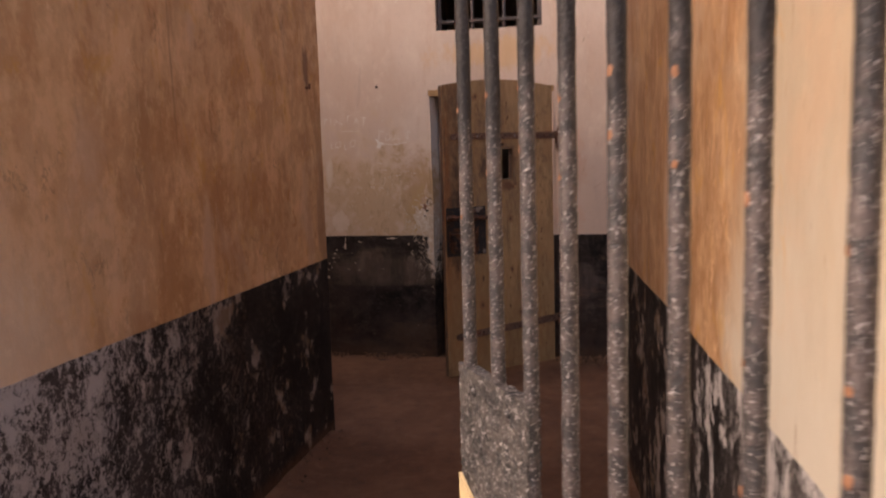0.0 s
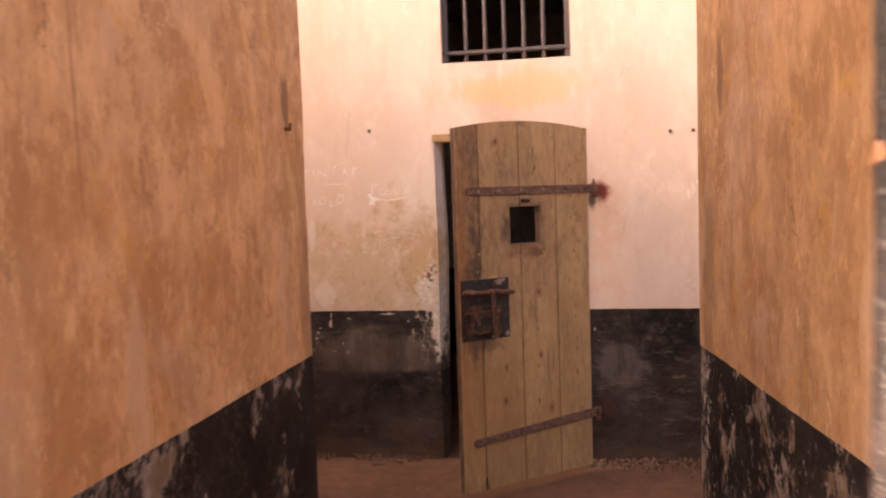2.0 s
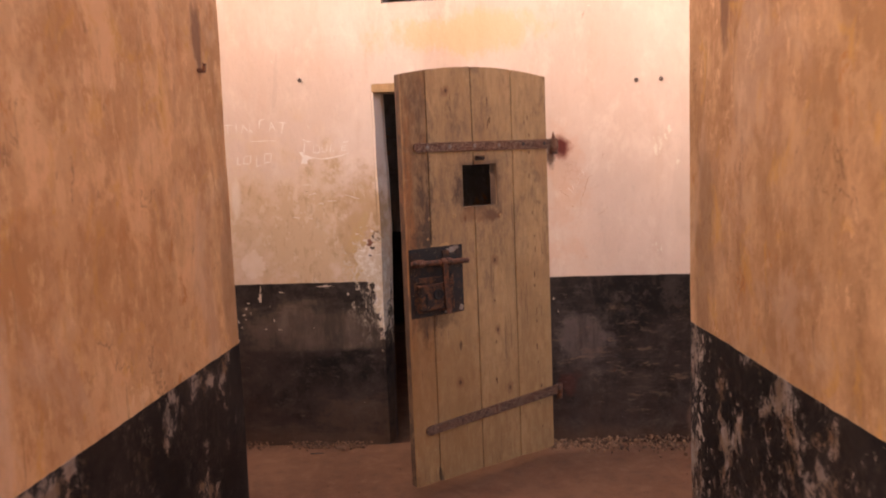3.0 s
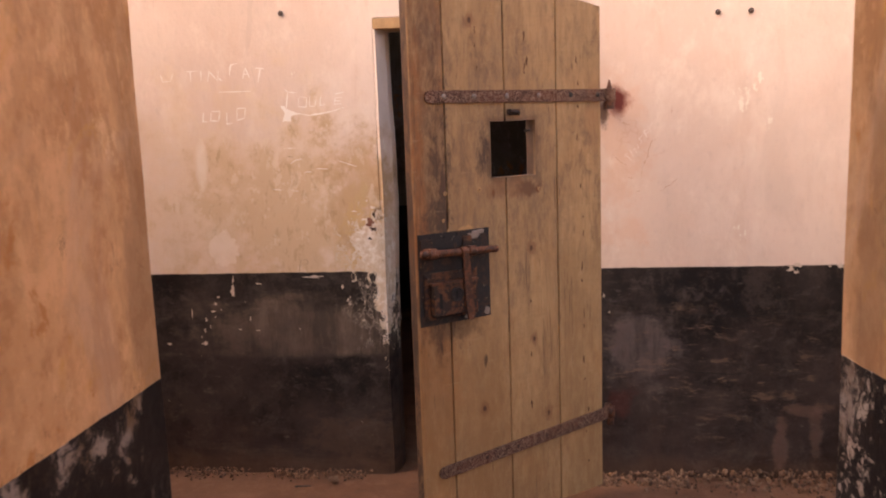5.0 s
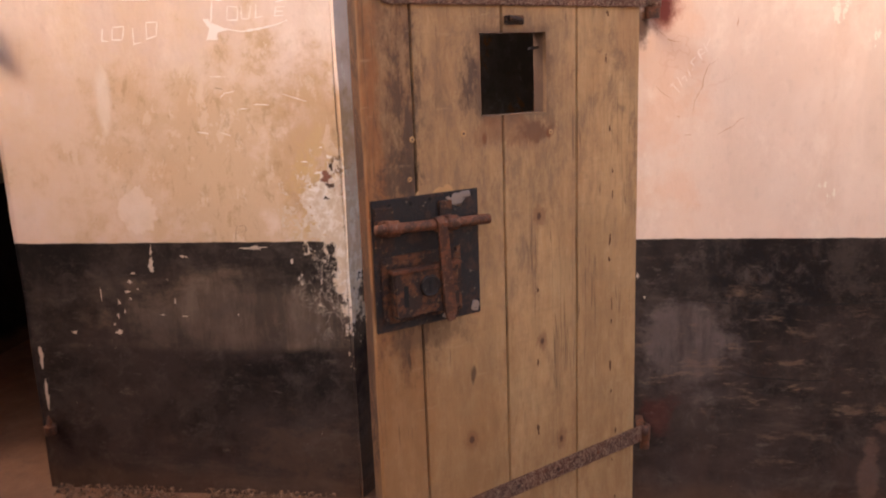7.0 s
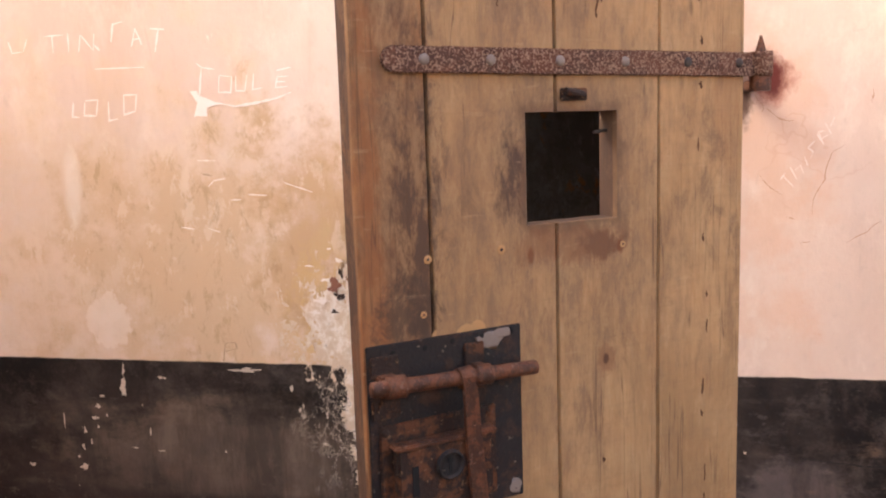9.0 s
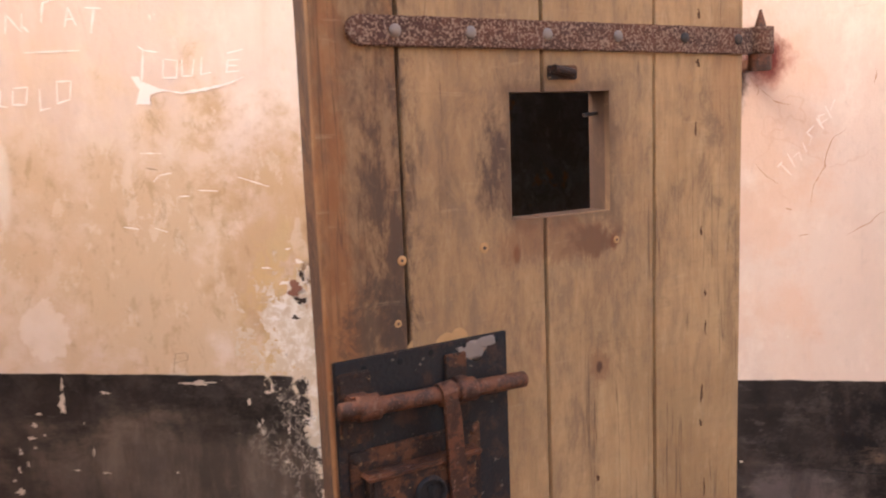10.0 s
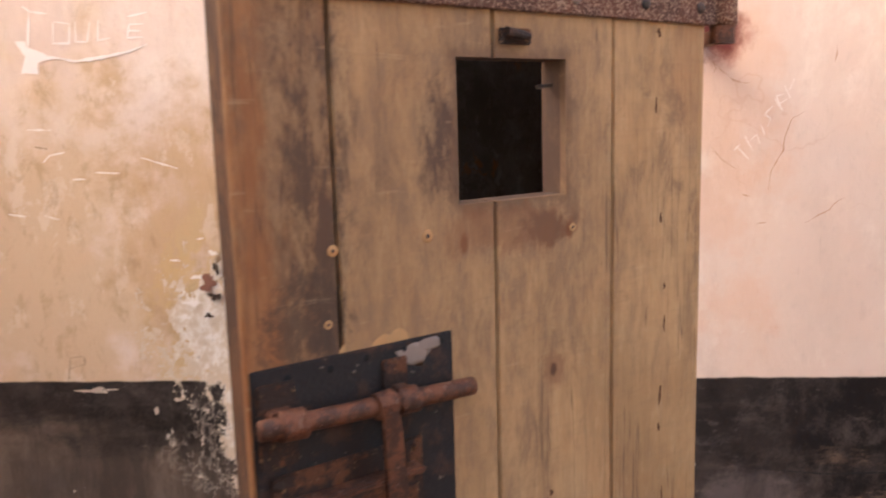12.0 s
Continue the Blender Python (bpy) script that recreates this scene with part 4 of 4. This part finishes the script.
part("case_lip", box(0.636, 0.828, 0.011, 0.04, 0.985, 0.994, 0.003), M_RUST, case, "orange rusty lip over the lock case")
ring = bmesh.new()
for i in range(28):
    w = 2 * math.pi * i / 28
    for rr, y in ((0.026, 0.033), (0.0255, 0.041), (0.021, 0.042), (0.019, 0.035)):
        ring.verts.new((0.728 + rr * math.cos(w), y, 0.945 + rr * math.sin(w)))
ring.verts.ensure_lookup_table()
for i in range(28):
    for j in range(3):
        a, b = i * 4 + j, ((i + 1) % 28) * 4 + j
        ring.faces.new([ring.verts[v] for v in (a, a + 1, b + 1, b)])
key = part("key_barrel", ring, M_PLATE, case, "worn dark iron ring round the keyhole", smooth=True)
part("barrel_core", rod((0.728, 0.03, 0.945), (0.728, 0.0362, 0.945), 0.0195, 24), M_PLATE, key)
part("keyhole", joined(rod((0.728, 0.036, 0.953), (0.728, 0.0372, 0.953), 0.0055, 14), box(0.7252, 0.7308, 0.036, 0.0372, 0.932, 0.953)), M_BLACK, key)
part("slot", box(0.786, 0.798, 0.034, 0.0352, 0.903, 0.955), M_BLACK, case)
for u, z in ((0.832, 1.012), (0.634, 1.012), (0.632, 0.872), (0.833, 0.872)):
    part("rivet", dome(u, z, 0.007, 0.011, 0.5), M_BOX, case, smooth=True)
# split wood over the plate, plugs, nail marks
for u, w, z in ((0.722, 0.016, 1.163), (0.672, 0.026, 1.158), (0.65, 0.02, 1.166)):
    part("split", dome(u, z - 0.01, w, 0.0, 0.035), M_PALEWOOD, door, smooth=True)
for u, z, r in ((0.597, 1.29, 0.0085), (0.739, 1.287, 0.0075), (0.75, 1.196, 0.006), (0.33, 1.275, 0.0065)):
    plug = part("plug", dome(u, z, r, 0.0008, 0.12), M_PALEWOOD, door, smooth=True)
    part("nail", dome(u, z, r * 0.35, 0.0016, 0.4), M_DARK, plug)
rnd = random.Random(4)
for u, z0, z1, n in ((0.12, 0.5, 1.3, 9), (0.38, 0.3, 1.1, 3), (0.14, 1.45, 1.8, 4), (0.6, 1.65, 1.9, 3), (0.38, 1.66, 1.86, 3), (0.1, 0.15, 0.5, 3)):
    for i in range(n):
        z = z0 + (z1 - z0) * (i + 0.7 * rnd.random()) / n
        bm = bmesh.new()
        bmesh.ops.create_uvsphere(bm, u_segments=10, v_segments=14, radius=0.004, matrix=Matrix.LocRotScale(None, None, (1, 0.3, 1)))
        for v in bm.verts:
            v.co.x = v.co.x * (0.75 + 0.8 * noise.noise(Vector((v.co.z * 900, z * 30, u)))) + 0.003 * noise.noise(Vector((v.co.z * 350, z * 70, u)))
        bmesh.ops.transform(bm, matrix=Matrix.LocRotScale((u + rnd.uniform(-0.008, 0.008), 0.0004, z), None, (rnd.uniform(0.5, 1.25), 0.35, rnd.uniform(1.2, 5.0))), verts=bm.verts)
        part("nail_mark", bm, M_SCAR, door)


# ---- pintles in the wall ----
def pintle(name_label, x, y, z, wall_y, tall, mat, r=0.0105):
    p = tagged(new("hinge_pintle"), name_label, "hinge")
    p.location = (x, y, z)
    part("pin", joined(rod((0, 0, -0.03), (0, 0, tall - 0.03), r, 12), rod((0, 0, tall - 0.03), (0, 0, tall), r, 12, 0.002)), mat, p, smooth=False)
    part("seat", rod((0, 0, -0.03), (0, 0, 0.0), r * 2, 16), mat, p)
    part("spike", box(-0.012, 0.012, 0.012, wall_y - y + 0.05, -0.026, -0.004, 0.003), mat, p)
    return p


cx, cy, _ = HINGE @ Vector((-0.019, 0.006, 0))
pintle("rusty iron pintle carrying the upper door strap", cx, cy, 1.583, FAR, 0.079, M_RUST)
pintle("rusty iron pintle carrying the lower door strap", cx, cy, 0.33, FAR, 0.055, M_RUST, 0.007)
pintle("dark iron pintle in the empty doorway's jamb", -1.995, FAR - 0.025, 1.565, FAR, 0.1, M_DARK)
pintle("rust-brown broken pintle low in the doorway's jamb", -1.985, FAR - 0.02, 0.245, FAR, 0.04, M_RUST)


# ---- marks on the far wall ----
def ribbon(name, pts, width, mat, parent, label="", out=0.0012, taper=0.5):
    """A scratch or a line along the wall."""
    verts, faces = [], []
    pts = [Vector((x, 0, z)) for x, z in pts]
    dense = []
    for a, b in zip(pts, pts[1:]):
        k = max(2, int((b - a).length / 0.012))
        dense += [a.lerp(b, i / k) for i in range(k)]
    dense.append(pts[-1])
    for i, p in enumerate(dense):
        d = (dense[min(i + 1, len(dense) - 1)] - dense[max(i - 1, 0)]).normalized()
        nrm = Vector((-d.z, 0, d.x))
        f = i / (len(dense) - 1)
        w = width * (1 - taper * abs(2 * f - 1)) * (0.75 + 0.9 * noise.noise(p * 90))
        for s in (-1, 1):
            q = p + nrm * w * 0.5 * s
            verts.append(surface(q.x, q.z, out))
    for i in range(len(dense) - 1):
        a = i * 2
        faces.append((a, a + 1, a + 3, a + 2))
    return mesh_ob(name, verts, faces, mat, parent, label)


def chip(x, z, rx, rz, mat=None, seed=0, name="plaster_chip", out=0.0012):
    verts = [surface(x, z, out)]
    n = 28
    for i in range(n):
        w = 2 * math.pi * i / n
        k = 0.72 + 0.8 * noise.noise(Vector((math.cos(w) * 1.3, math.sin(w) * 1.3, seed * 3.7))) + 0.42 * noise.noise(Vector((math.cos(w) * 3.5, math.sin(w) * 3.5, seed * 1.9)))
        verts.append(surface(x + math.cos(w) * rx * k, z + math.sin(w) * rz * k, out))
    return mesh_ob(name, verts, [(0, 1 + i, 1 + (i + 1) % n) for i in range(n)][::-1], mat or M_CHIPS, far)


def scratches(strokes, width, label):
    for s in strokes:
        ribbon("scratch", s, width, M_SCRATCH, far, label)


scratches([[(-1.612, 1.6), (-1.618, 1.563), (-1.597, 1.56)], [(-1.579, 1.598), (-1.583, 1.565), (-1.548, 1.563), (-1.54, 1.604), (-1.577, 1.603)],
           [(-1.51, 1.598), (-1.512, 1.549), (-1.486, 1.553)], [(-1.464, 1.613), (-1.467, 1.563), (-1.434, 1.571), (-1.427, 1.613), (-1.464, 1.613)]], 0.0075, "pale letter scratched into the limewash")
scratches([[(-1.375, 1.776), (-1.336, 1.772)], [(-1.352, 1.773), (-1.365, 1.718)], [(-1.417, 1.779), (-1.43, 1.735)], [(-1.417, 1.779), (-1.401, 1.737)], [(-1.426, 1.752), (-1.403, 1.753)],
           [(-1.451, 1.798), (-1.479, 1.793), (-1.488, 1.749)], [(-1.536, 1.743), (-1.522, 1.729)]], 0.0075, "pale letter stroke scratched into the limewash")
scratches([[(-1.79, 1.765), (-1.781, 1.735), (-1.747, 1.737), (-1.733, 1.769)], [(-1.686, 1.773), (-1.624, 1.774)], [(-1.658, 1.773), (-1.658, 1.729)], [(-1.611, 1.777), (-1.612, 1.731)],
           [(-1.583, 1.729), (-1.575, 1.772), (-1.541, 1.73), (-1.535, 1.772)], [(-1.543, 1.683), (-1.398, 1.681)]], 0.0055, "faint letter stroke scratched into the limewash")
scratches([[(-1.253, 1.683), (-1.237, 1.672), (-1.204, 1.667)], [(-1.24, 1.675), (-1.25, 1.6)]], 0.007, "pale tall letter scratched into the limewash")
scratches([[(-1.193, 1.649), (-1.197, 1.609), (-1.164, 1.608), (-1.159, 1.646), (-1.191, 1.651)], [(-1.148, 1.649), (-1.15, 1.611), (-1.126, 1.61), (-1.118, 1.648)], [(-1.1, 1.651), (-1.105, 1.612), (-1.08, 1.616)],
           [(-1.04, 1.656), (-1.0, 1.663)], [(-1.009, 1.641), (-1.038, 1.641), (-1.044, 1.615), (-1.012, 1.616)], [(-1.041, 1.629), (-1.017, 1.628)]], 0.0055, "faint letter stroke scratched into the limewash")
ribbon("scratch", [(-1.21, 1.584), (-1.154, 1.573), (-1.098, 1.579), (-1.042, 1.589), (-1.004, 1.602)], 0.009, M_SCRATCH, far, "white curved underline scratched into the wall")
# the scraped patch at the foot of the tall letter
rim = [(-1.276, 1.615), (-1.257, 1.616), (-1.251, 1.603), (-1.226, 1.594), (-1.198, 1.579), (-1.232, 1.572), (-1.231, 1.551), (-1.268, 1.552), (-1.257, 1.586)]
rim_verts = [surface(-1.245, 1.582, 0.0012)]
for (xa, za), (xb, zb) in zip(rim, rim[1:] + rim[:1]):
    for i in range(4):
        w = 0.003 * noise.noise(Vector((xa * 90 + i * 2.3, za * 70, 0)))
        rim_verts.append(surface(xa + (xb - xa) * i / 4 + w, za + (zb - za) * i / 4 + w, 0.0012))
mesh_ob("scratch", rim_verts, [(0, 1 + i, 1 + (i + 1) % 36) for i in range(36)][::-1], M_SCRATCH, far, "white scraped patch in the wall")
scratches([[(-1.243, 1.373), (-1.228, 1.387), (-1.197, 1.392)], [(-1.185, 1.337), (-1.156, 1.337)], [(-1.136, 1.35), (-1.085, 1.347)], [(-1.036, 1.378), (-0.962, 1.354)], [(-1.27, 1.44), (-1.218, 1.438)],
           [(-1.331, 1.268), (-1.293, 1.262)], [(-1.254, 1.264), (-1.221, 1.254)]], 0.0045, "thin white scratch in the wall")
ribbon("scratch", [(-1.259, 1.405), (-1.231, 1.4)], 0.004, M_PENCIL, far, "thin brown scratch in the wall")
# slanting faint scrawl and hair cracks by the hinge
for stroke in ([(0.148, 1.371), (0.171, 1.346)], [(0.143, 1.363), (0.153, 1.375)], [(0.163, 1.39), (0.178, 1.362)], [(0.173, 1.382), (0.185, 1.393), (0.191, 1.376)], [(0.192, 1.412), (0.2, 1.392)],
               [(0.213, 1.446), (0.199, 1.431), (0.21, 1.423), (0.205, 1.408)], [(0.217, 1.461), (0.232, 1.438)], [(0.233, 1.468), (0.22, 1.465), (0.226, 1.45), (0.24, 1.459)], [(0.234, 1.484), (0.246, 1.46)], [(0.244, 1.476), (0.252, 1.497)]):
    ribbon("scratch", stroke, 0.004, M_FAINT, far, "faint whitish scrawl rubbed into the wall")
for line in ([(0.097, 1.532), (0.135, 1.5), (0.15, 1.491), (0.17, 1.493)], [(0.099, 1.372), (0.122, 1.344), (0.149, 1.327)], [(0.276, 1.436), (0.247, 1.418), (0.234, 1.36), (0.213, 1.314), (0.21, 1.282)], [(0.158, 1.28), (0.175, 1.274)],
             [(0.189, 1.219), (0.208, 1.223)], [(0.282, 1.221), (0.318, 1.24), (0.354, 1.267)], [(0.328, 1.555), (0.329, 1.523)], [(0.082, 1.56), (0.105, 1.52), (0.102, 1.513)]):
    jagged = [(x + 0.004 * noise.noise(Vector((x * 60, z * 60, 1))), z + 0.004 * noise.noise(Vector((x * 60, z * 60, 7)))) for (xa, za), (xb, zb) in zip(line, line[1:]) for x, z in [(xa + (xb - xa) * i / 4, za + (zb - za) * i / 4) for i in range(5)]]
    ribbon("crack", jagged, 0.0028, M_CRACK, far, "rust-brown hair crack in the limewash", 0.0014, 0.8)
for i, (x, z, rx, rz) in enumerate(((-1.541, 0.822, 0.013, 0.028), (-1.538, 0.876, 0.005, 0.022), (-1.422, 0.858, 0.016, 0.006), (-1.853, 0.59, 0.013, 0.008), (-1.684, 0.592, 0.014, 0.009),
                                  (-1.655, 0.665, 0.004, 0.008), (-1.7, 0.62, 0.007, 0.004), (-1.63, 0.71, 0.004, 0.006), (-1.6, 0.745, 0.003, 0.009), (-1.735, 0.72, 0.0025, 0.03), (-1.44, 0.65, 0.012, 0.003), (-1.47, 0.7, 0.003, 0.012), (-1.52, 0.655, 0.014, 0.0025), (-1.25, 0.655, 0.004, 0.004), (-1.05, 0.84, 0.006, 0.01), (-1.02, 0.79, 0.003, 0.012), (-1.682, 0.65, 0.006, 0.012), (-1.672, 0.7, 0.006, 0.014), (-1.64, 0.735, 0.012, 0.006), (-1.625, 0.77, 0.01, 0.006), (-1.61, 0.8, 0.008, 0.006), (-1.174, 0.886, 0.05, 0.008),
                                  (-0.94, 0.84, 0.01, 0.006), (-0.955, 0.77, 0.005, 0.012), (-0.965, 0.69, 0.009, 0.004),
                                  (-0.88, 0.6, 0.005, 0.02), (-1.0, 0.865, 0.012, 0.005), (0.817, 0.895, 0.034, 0.022), (0.99, 0.9, 0.012, 0.012), (0.95, 0.902, 0.01, 0.006),
                                  (0.058, 0.79, 0.005, 0.01), (0.08, 0.72, 0.005, 0.005), 
                                  (-1.99, 0.5, 0.01, 0.05), (-1.99, 0.36, 0.009, 0.06))):
    chip(x, z, rx, rz, None, i)
chip(0.822, 0.893, 0.024, 0.009, M_BLACK, 50, "hole", 0.003)
chip(-1.19, 0.893, 0.022, 0.007, M_BLACK, 51, "hole", 0.003)
chip(-0.917, 1.112, 0.017, 0.02, M_BRICK, 52, "bared_brick", 0.002)
chip(-0.903, 1.088, 0.022, 0.013, M_HOLE, 53, "hole", 0.003)
chip(-0.92, 1.048, 0.01, 0.007, M_HOLE, 54, "hole", 0.003)
chip(-0.897, 1.15, 0.008, 0.016, M_HOLE, 55, "hole", 0.003)
for i, (x, z, rx, rz) in enumerate(((-0.935, 1.13, 0.02, 0.008), (-0.95, 1.075, 0.022, 0.009), (-0.975, 1.045, 0.018, 0.006), (-0.905, 1.18, 0.012, 0.006), (-0.98, 1.165, 0.012, 0.004), (-0.925, 1.21, 0.008, 0.003))):
    chip(x, z, rx, rz, M_SCRATCH, 60 + i)
ribbon("crack", [(0.2, 0.712), (0.34, 0.7), (0.46, 0.704), (0.6, 0.696), (0.75, 0.708), (0.93, 0.704)], 0.006, M_BLACK, far, "dark crack across the dado", 0.0015, 0.8)
ribbon("crack", [(0.3, 0.5), (0.42, 0.46), (0.55, 0.452), (0.7, 0.455)], 0.004, M_BLACK, far, "dark crack across the dado", 0.0015, 0.8)
ribbon("scratch", [(-1.229, 0.958), (-1.237, 0.908)], 0.004, M_PENCIL, far, "faint brown pencilled mark over the dado")
ribbon("scratch", [(-1.229, 0.958), (-1.2, 0.961), (-1.196, 0.944), (-1.23, 0.935)], 0.004, M_PENCIL, far, "faint brown pencilled mark over the dado")

for x, z, label in ((-1.25, 1.992, "grey nail head in the cream wall"), (0.501, 1.912, "dark nail stump in the cream wall"), (0.626, 1.912, "dark nail stump in the cream wall")):
    nail = tagged(part("wall_nail", joined(rod((0, 0.02, 0), (0, -0.012, -0.004), 0.006, 8), dome(0, 0, 0.011, -0.003, 0.3)), M_DARK), label, "nail", "nails in the far wall")
    nail.location = (x, FAR, z)
ribbon("scratch", [(0.232, 2.232), (0.24, 2.25), (0.246, 2.268)], 0.007, M_PENCIL, far, "short brown scratch high in the wall")
hook = tagged(new("wall_hook"), "rusty iron hook stump in the ochre wall", "hook")
hook.location = (LEFT, 3.61, 1.865)
part("shank", rod((-0.04, 0, 0), (0.022, 0, -0.004), 0.007, 10), M_RUST, hook)
part("tip", rod((0.02, 0, -0.01), (0.024, 0, 0.018), 0.006, 10), M_RUST, hook)


# ---- iron gate, standing open into the passage ----
GA, GH = Vector((0.212, 1.058)), Vector((0.7515, 0.2115))
gate_dir = (GH - GA).normalized()
gate = tagged(new("iron_gate"), "black iron bar gate, paint flaking to rust, swung open", "gate")
gate.matrix_world = pose(GA.x, GA.y, 0, 0, 0, math.degrees(math.atan2(gate_dir.y, gate_dir.x)))
PITCH = (GH - GA).length / 8
patches = {0: (1.61, 1.42), 1: (1.628, 1.5), 2: (1.539, 1.63), 3: (1.609, 1.5), 4: (1.633, 1.555), 5: (1.52, 1.62), 6: (1.325, 1.487, 1.19), 7: (1.25, 1.33, 1.45)}
rnd = random.Random(7)
for i in range(8):
    bar = part("bar", rod((i * PITCH, 0, 0.09), (i * PITCH, 0, 2.43), 0.0126, 18, rough=0.0011, cuts=220), M_BARS, gate, smooth=True)
    for z in patches[i]:
        w = rnd.uniform(-0.5, 0.5)
        bm = bmesh.new()
        bmesh.ops.create_icosphere(bm, subdivisions=2, radius=1)
        for v in bm.verts:
            v.co *= 1 + 0.35 * noise.noise(v.co * 1.7 + Vector((i, z * 9, 0)))
        bmesh.ops.transform(bm, matrix=Matrix.LocRotScale((i * PITCH + 0.0085 * math.sin(w), -0.0098 * math.cos(w), z), None, (0.0065, 0.0036, rnd.uniform(0.007, 0.013))), verts=bm.verts)
        part("rust_patch", bm, M_CHIP, bar, "bare orange rust patch")
part("stile", box(8 * PITCH - 0.018, 8 * PITCH + 0.018, -0.012, 0.012, 0.06, 2.46, 0.003), M_BARS, gate)
part("rail", box(-0.02, 8 * PITCH - 0.018, -0.017, 0.017, 0.06, 0.1, 0.003), M_BARS, gate)
part("rail", box(-0.02, 8 * PITCH - 0.018, -0.017, 0.017, 2.42, 2.46, 0.003), M_BARS, gate)


def rough_plate(u0, u1, z0, z1, y0, y1, amp):
    bm = box(u0, u1, y0, y1, z0, z1)
    bmesh.ops.subdivide_edges(bm, edges=[e for e in bm.edges if e.calc_length() > 0.1], cuts=60, use_grid_fill=True)
    for v in bm.verts:
        p = v.co.copy()
        v.co += noise.noise_vector(p * 120) * amp + noise.noise_vector(p * 40) * amp * 0.8
    return bm


lock = part("lock_plate", rough_plate(-0.026, 0.26, 0.76, 1.142, -0.014, 0.01, 0.003), M_GATEPLATE, gate, "thick flaking black iron lock plate")
part("lug", box(0.258, 0.28, -0.016, -0.002, 1.06, 1.142, 0.003), M_GATEPLATE, lock)
for u in (0.05, 0.19):
    part("rivet", dome(u, 1.105, 0.009, -0.016, 0.5), M_GATEPLATE, lock, smooth=True)
bm = bmesh.new()
tri = [bm.verts.new(p) for p in ((-0.022, -0.021, 0.93), (-0.022, -0.021, 0.77), (0.13, -0.022, 0.77), (0.1, -0.022, 0.862), (0.04, -0.0215, 0.9))]
out = bmesh.ops.extrude_face_region(bm, geom=[bm.faces.new(tri)])
bmesh.ops.translate(bm, verts=[v for v in out["geom"] if isinstance(v, bmesh.types.BMVert)], vec=(0, 0.006, 0))
part("paint_remnant", bm, M_YELLOW, lock, "cream paint left on the plate's foot")
post = tagged(new("gate_post"), "black iron post that carries the gate, set by the passage wall", "post")
post.location = (0.792, 0.148, 0)
part("pole", rod((0, 0, -0.1), (0, 0, 2.6), 0.028, 18, rough=0.002, cuts=40), M_BARS, post, smooth=True)
for z in (0.4, 2.1):
    part("hinge_eye", joined(rod((0, 0, z), (0, 0, z + 0.07), 0.036, 16), box(-0.045, -0.015, 0.0, 0.06, z + 0.01, z + 0.05, 0.003)), M_BARS, post)


# ---- crumbled plaster and stones at the wall's foot ----
def stones(name, label, spots, mat):
    verts, faces = [], []
    base = bmesh.new()
    bmesh.ops.create_icosphere(base, subdivisions=1, radius=1)
    bv = [v.co.copy() for v in base.verts]
    bf = [[v.index for v in f.verts] for f in base.faces]
    base.free()
    for n, (x, y, z, r) in enumerate(spots):
        s = len(verts)
        e = Euler((n * 1.3, n * 2.1, n * 0.7)).to_matrix()
        for co in bv:
            c = co * (1 + 0.4 * noise.noise(co * 1.3 + Vector((n * 5.1, 0, 0))))
            c = e @ Vector((c.x, c.y * 0.75, c.z * 0.55))
            verts.append(Vector((x, y, z)) + c * r)
        faces += [[s + i for i in f] for f in bf]
    return mesh_ob(name, verts, faces, mat)


rnd = random.Random(11)
spots = []
for _ in range(2200):
    x = rnd.uniform(0.02, 1.05)
    d = abs(rnd.gauss(0, 0.06)) * (0.7 + 0.8 * min(1, x))
    if noise.noise(Vector((x * 5.0, 2.0, 0))) + noise.noise(Vector((x * 17.0, 5.0, 0))) * 0.6 < rnd.uniform(-0.7, 0.25):
        continue
    r = 0.0025 + 0.014 * rnd.random() ** 3.5
    spots.append((x, FAR - 0.008 - d, max(0.0, 0.035 * min(1, x + 0.35) - d * 0.5) + rnd.uniform(-0.004, 0.004), r))
for _ in range(800):
    x = rnd.uniform(-1.99, -0.9)
    if noise.noise(Vector((x * 5.0, 7.0, 0))) < rnd.uniform(-0.5, 0.3):
        continue
    d = abs(rnd.gauss(0, 0.03))
    spots.append((x, FAR - 0.012 - d, max(0.0, 0.016 - d * 0.5), rnd.uniform(0.003, 0.009)))
tagged(stones("plaster_rubble", "crumbs", spots, M_RUBBLE), "brown crumbled plaster along the foot of the wall", "rubble", kind="stuff")
spots = []
for _ in range(260):
    y = rnd.uniform(1.0, LANE)
    left = rnd.random() < 0.55
    d = abs(rnd.gauss(0, 0.05))
    x = LEFT + 0.02 + d if left else 0.46 + 0.13 * (LANE - y) - 0.02 - d
    spots.append((x, y, max(0.0, 0.04 - d * 0.4), rnd.uniform(0.003, 0.009)))
for _ in range(160):
    spots.append((rnd.uniform(-2.6, 1.5), rnd.uniform(1.5, 5.4), 0.0, rnd.uniform(0.002, 0.006)))
tagged(stones("loose_grit", "grit", spots, M_RUBBLE), "loose grit and crumbs on the earth floor", "grit", kind="stuff")
for x, y, r, label in ((-1.107, 5.39, 0.026, "small round pale stone at the wall's foot"), (-1.815, 5.19, 0.022, "chip of white plaster on the floor")):
    st = stones("stone", "", [(0, 0, 0, r)], M_RUBBLE if r > 0.025 else M_SCRATCH)
    st.location = (x, y, r * 0.45)
    tagged(st, label, "stone")
stick = tagged(part("twig", rod((-0.035, 0, 0.006), (0.035, 0.008, 0.006), 0.004, 8, 0.002), M_DARK), "short dark twig lying on the earth floor", "twig")
stick.location = (-1.227, 5.327, 0)
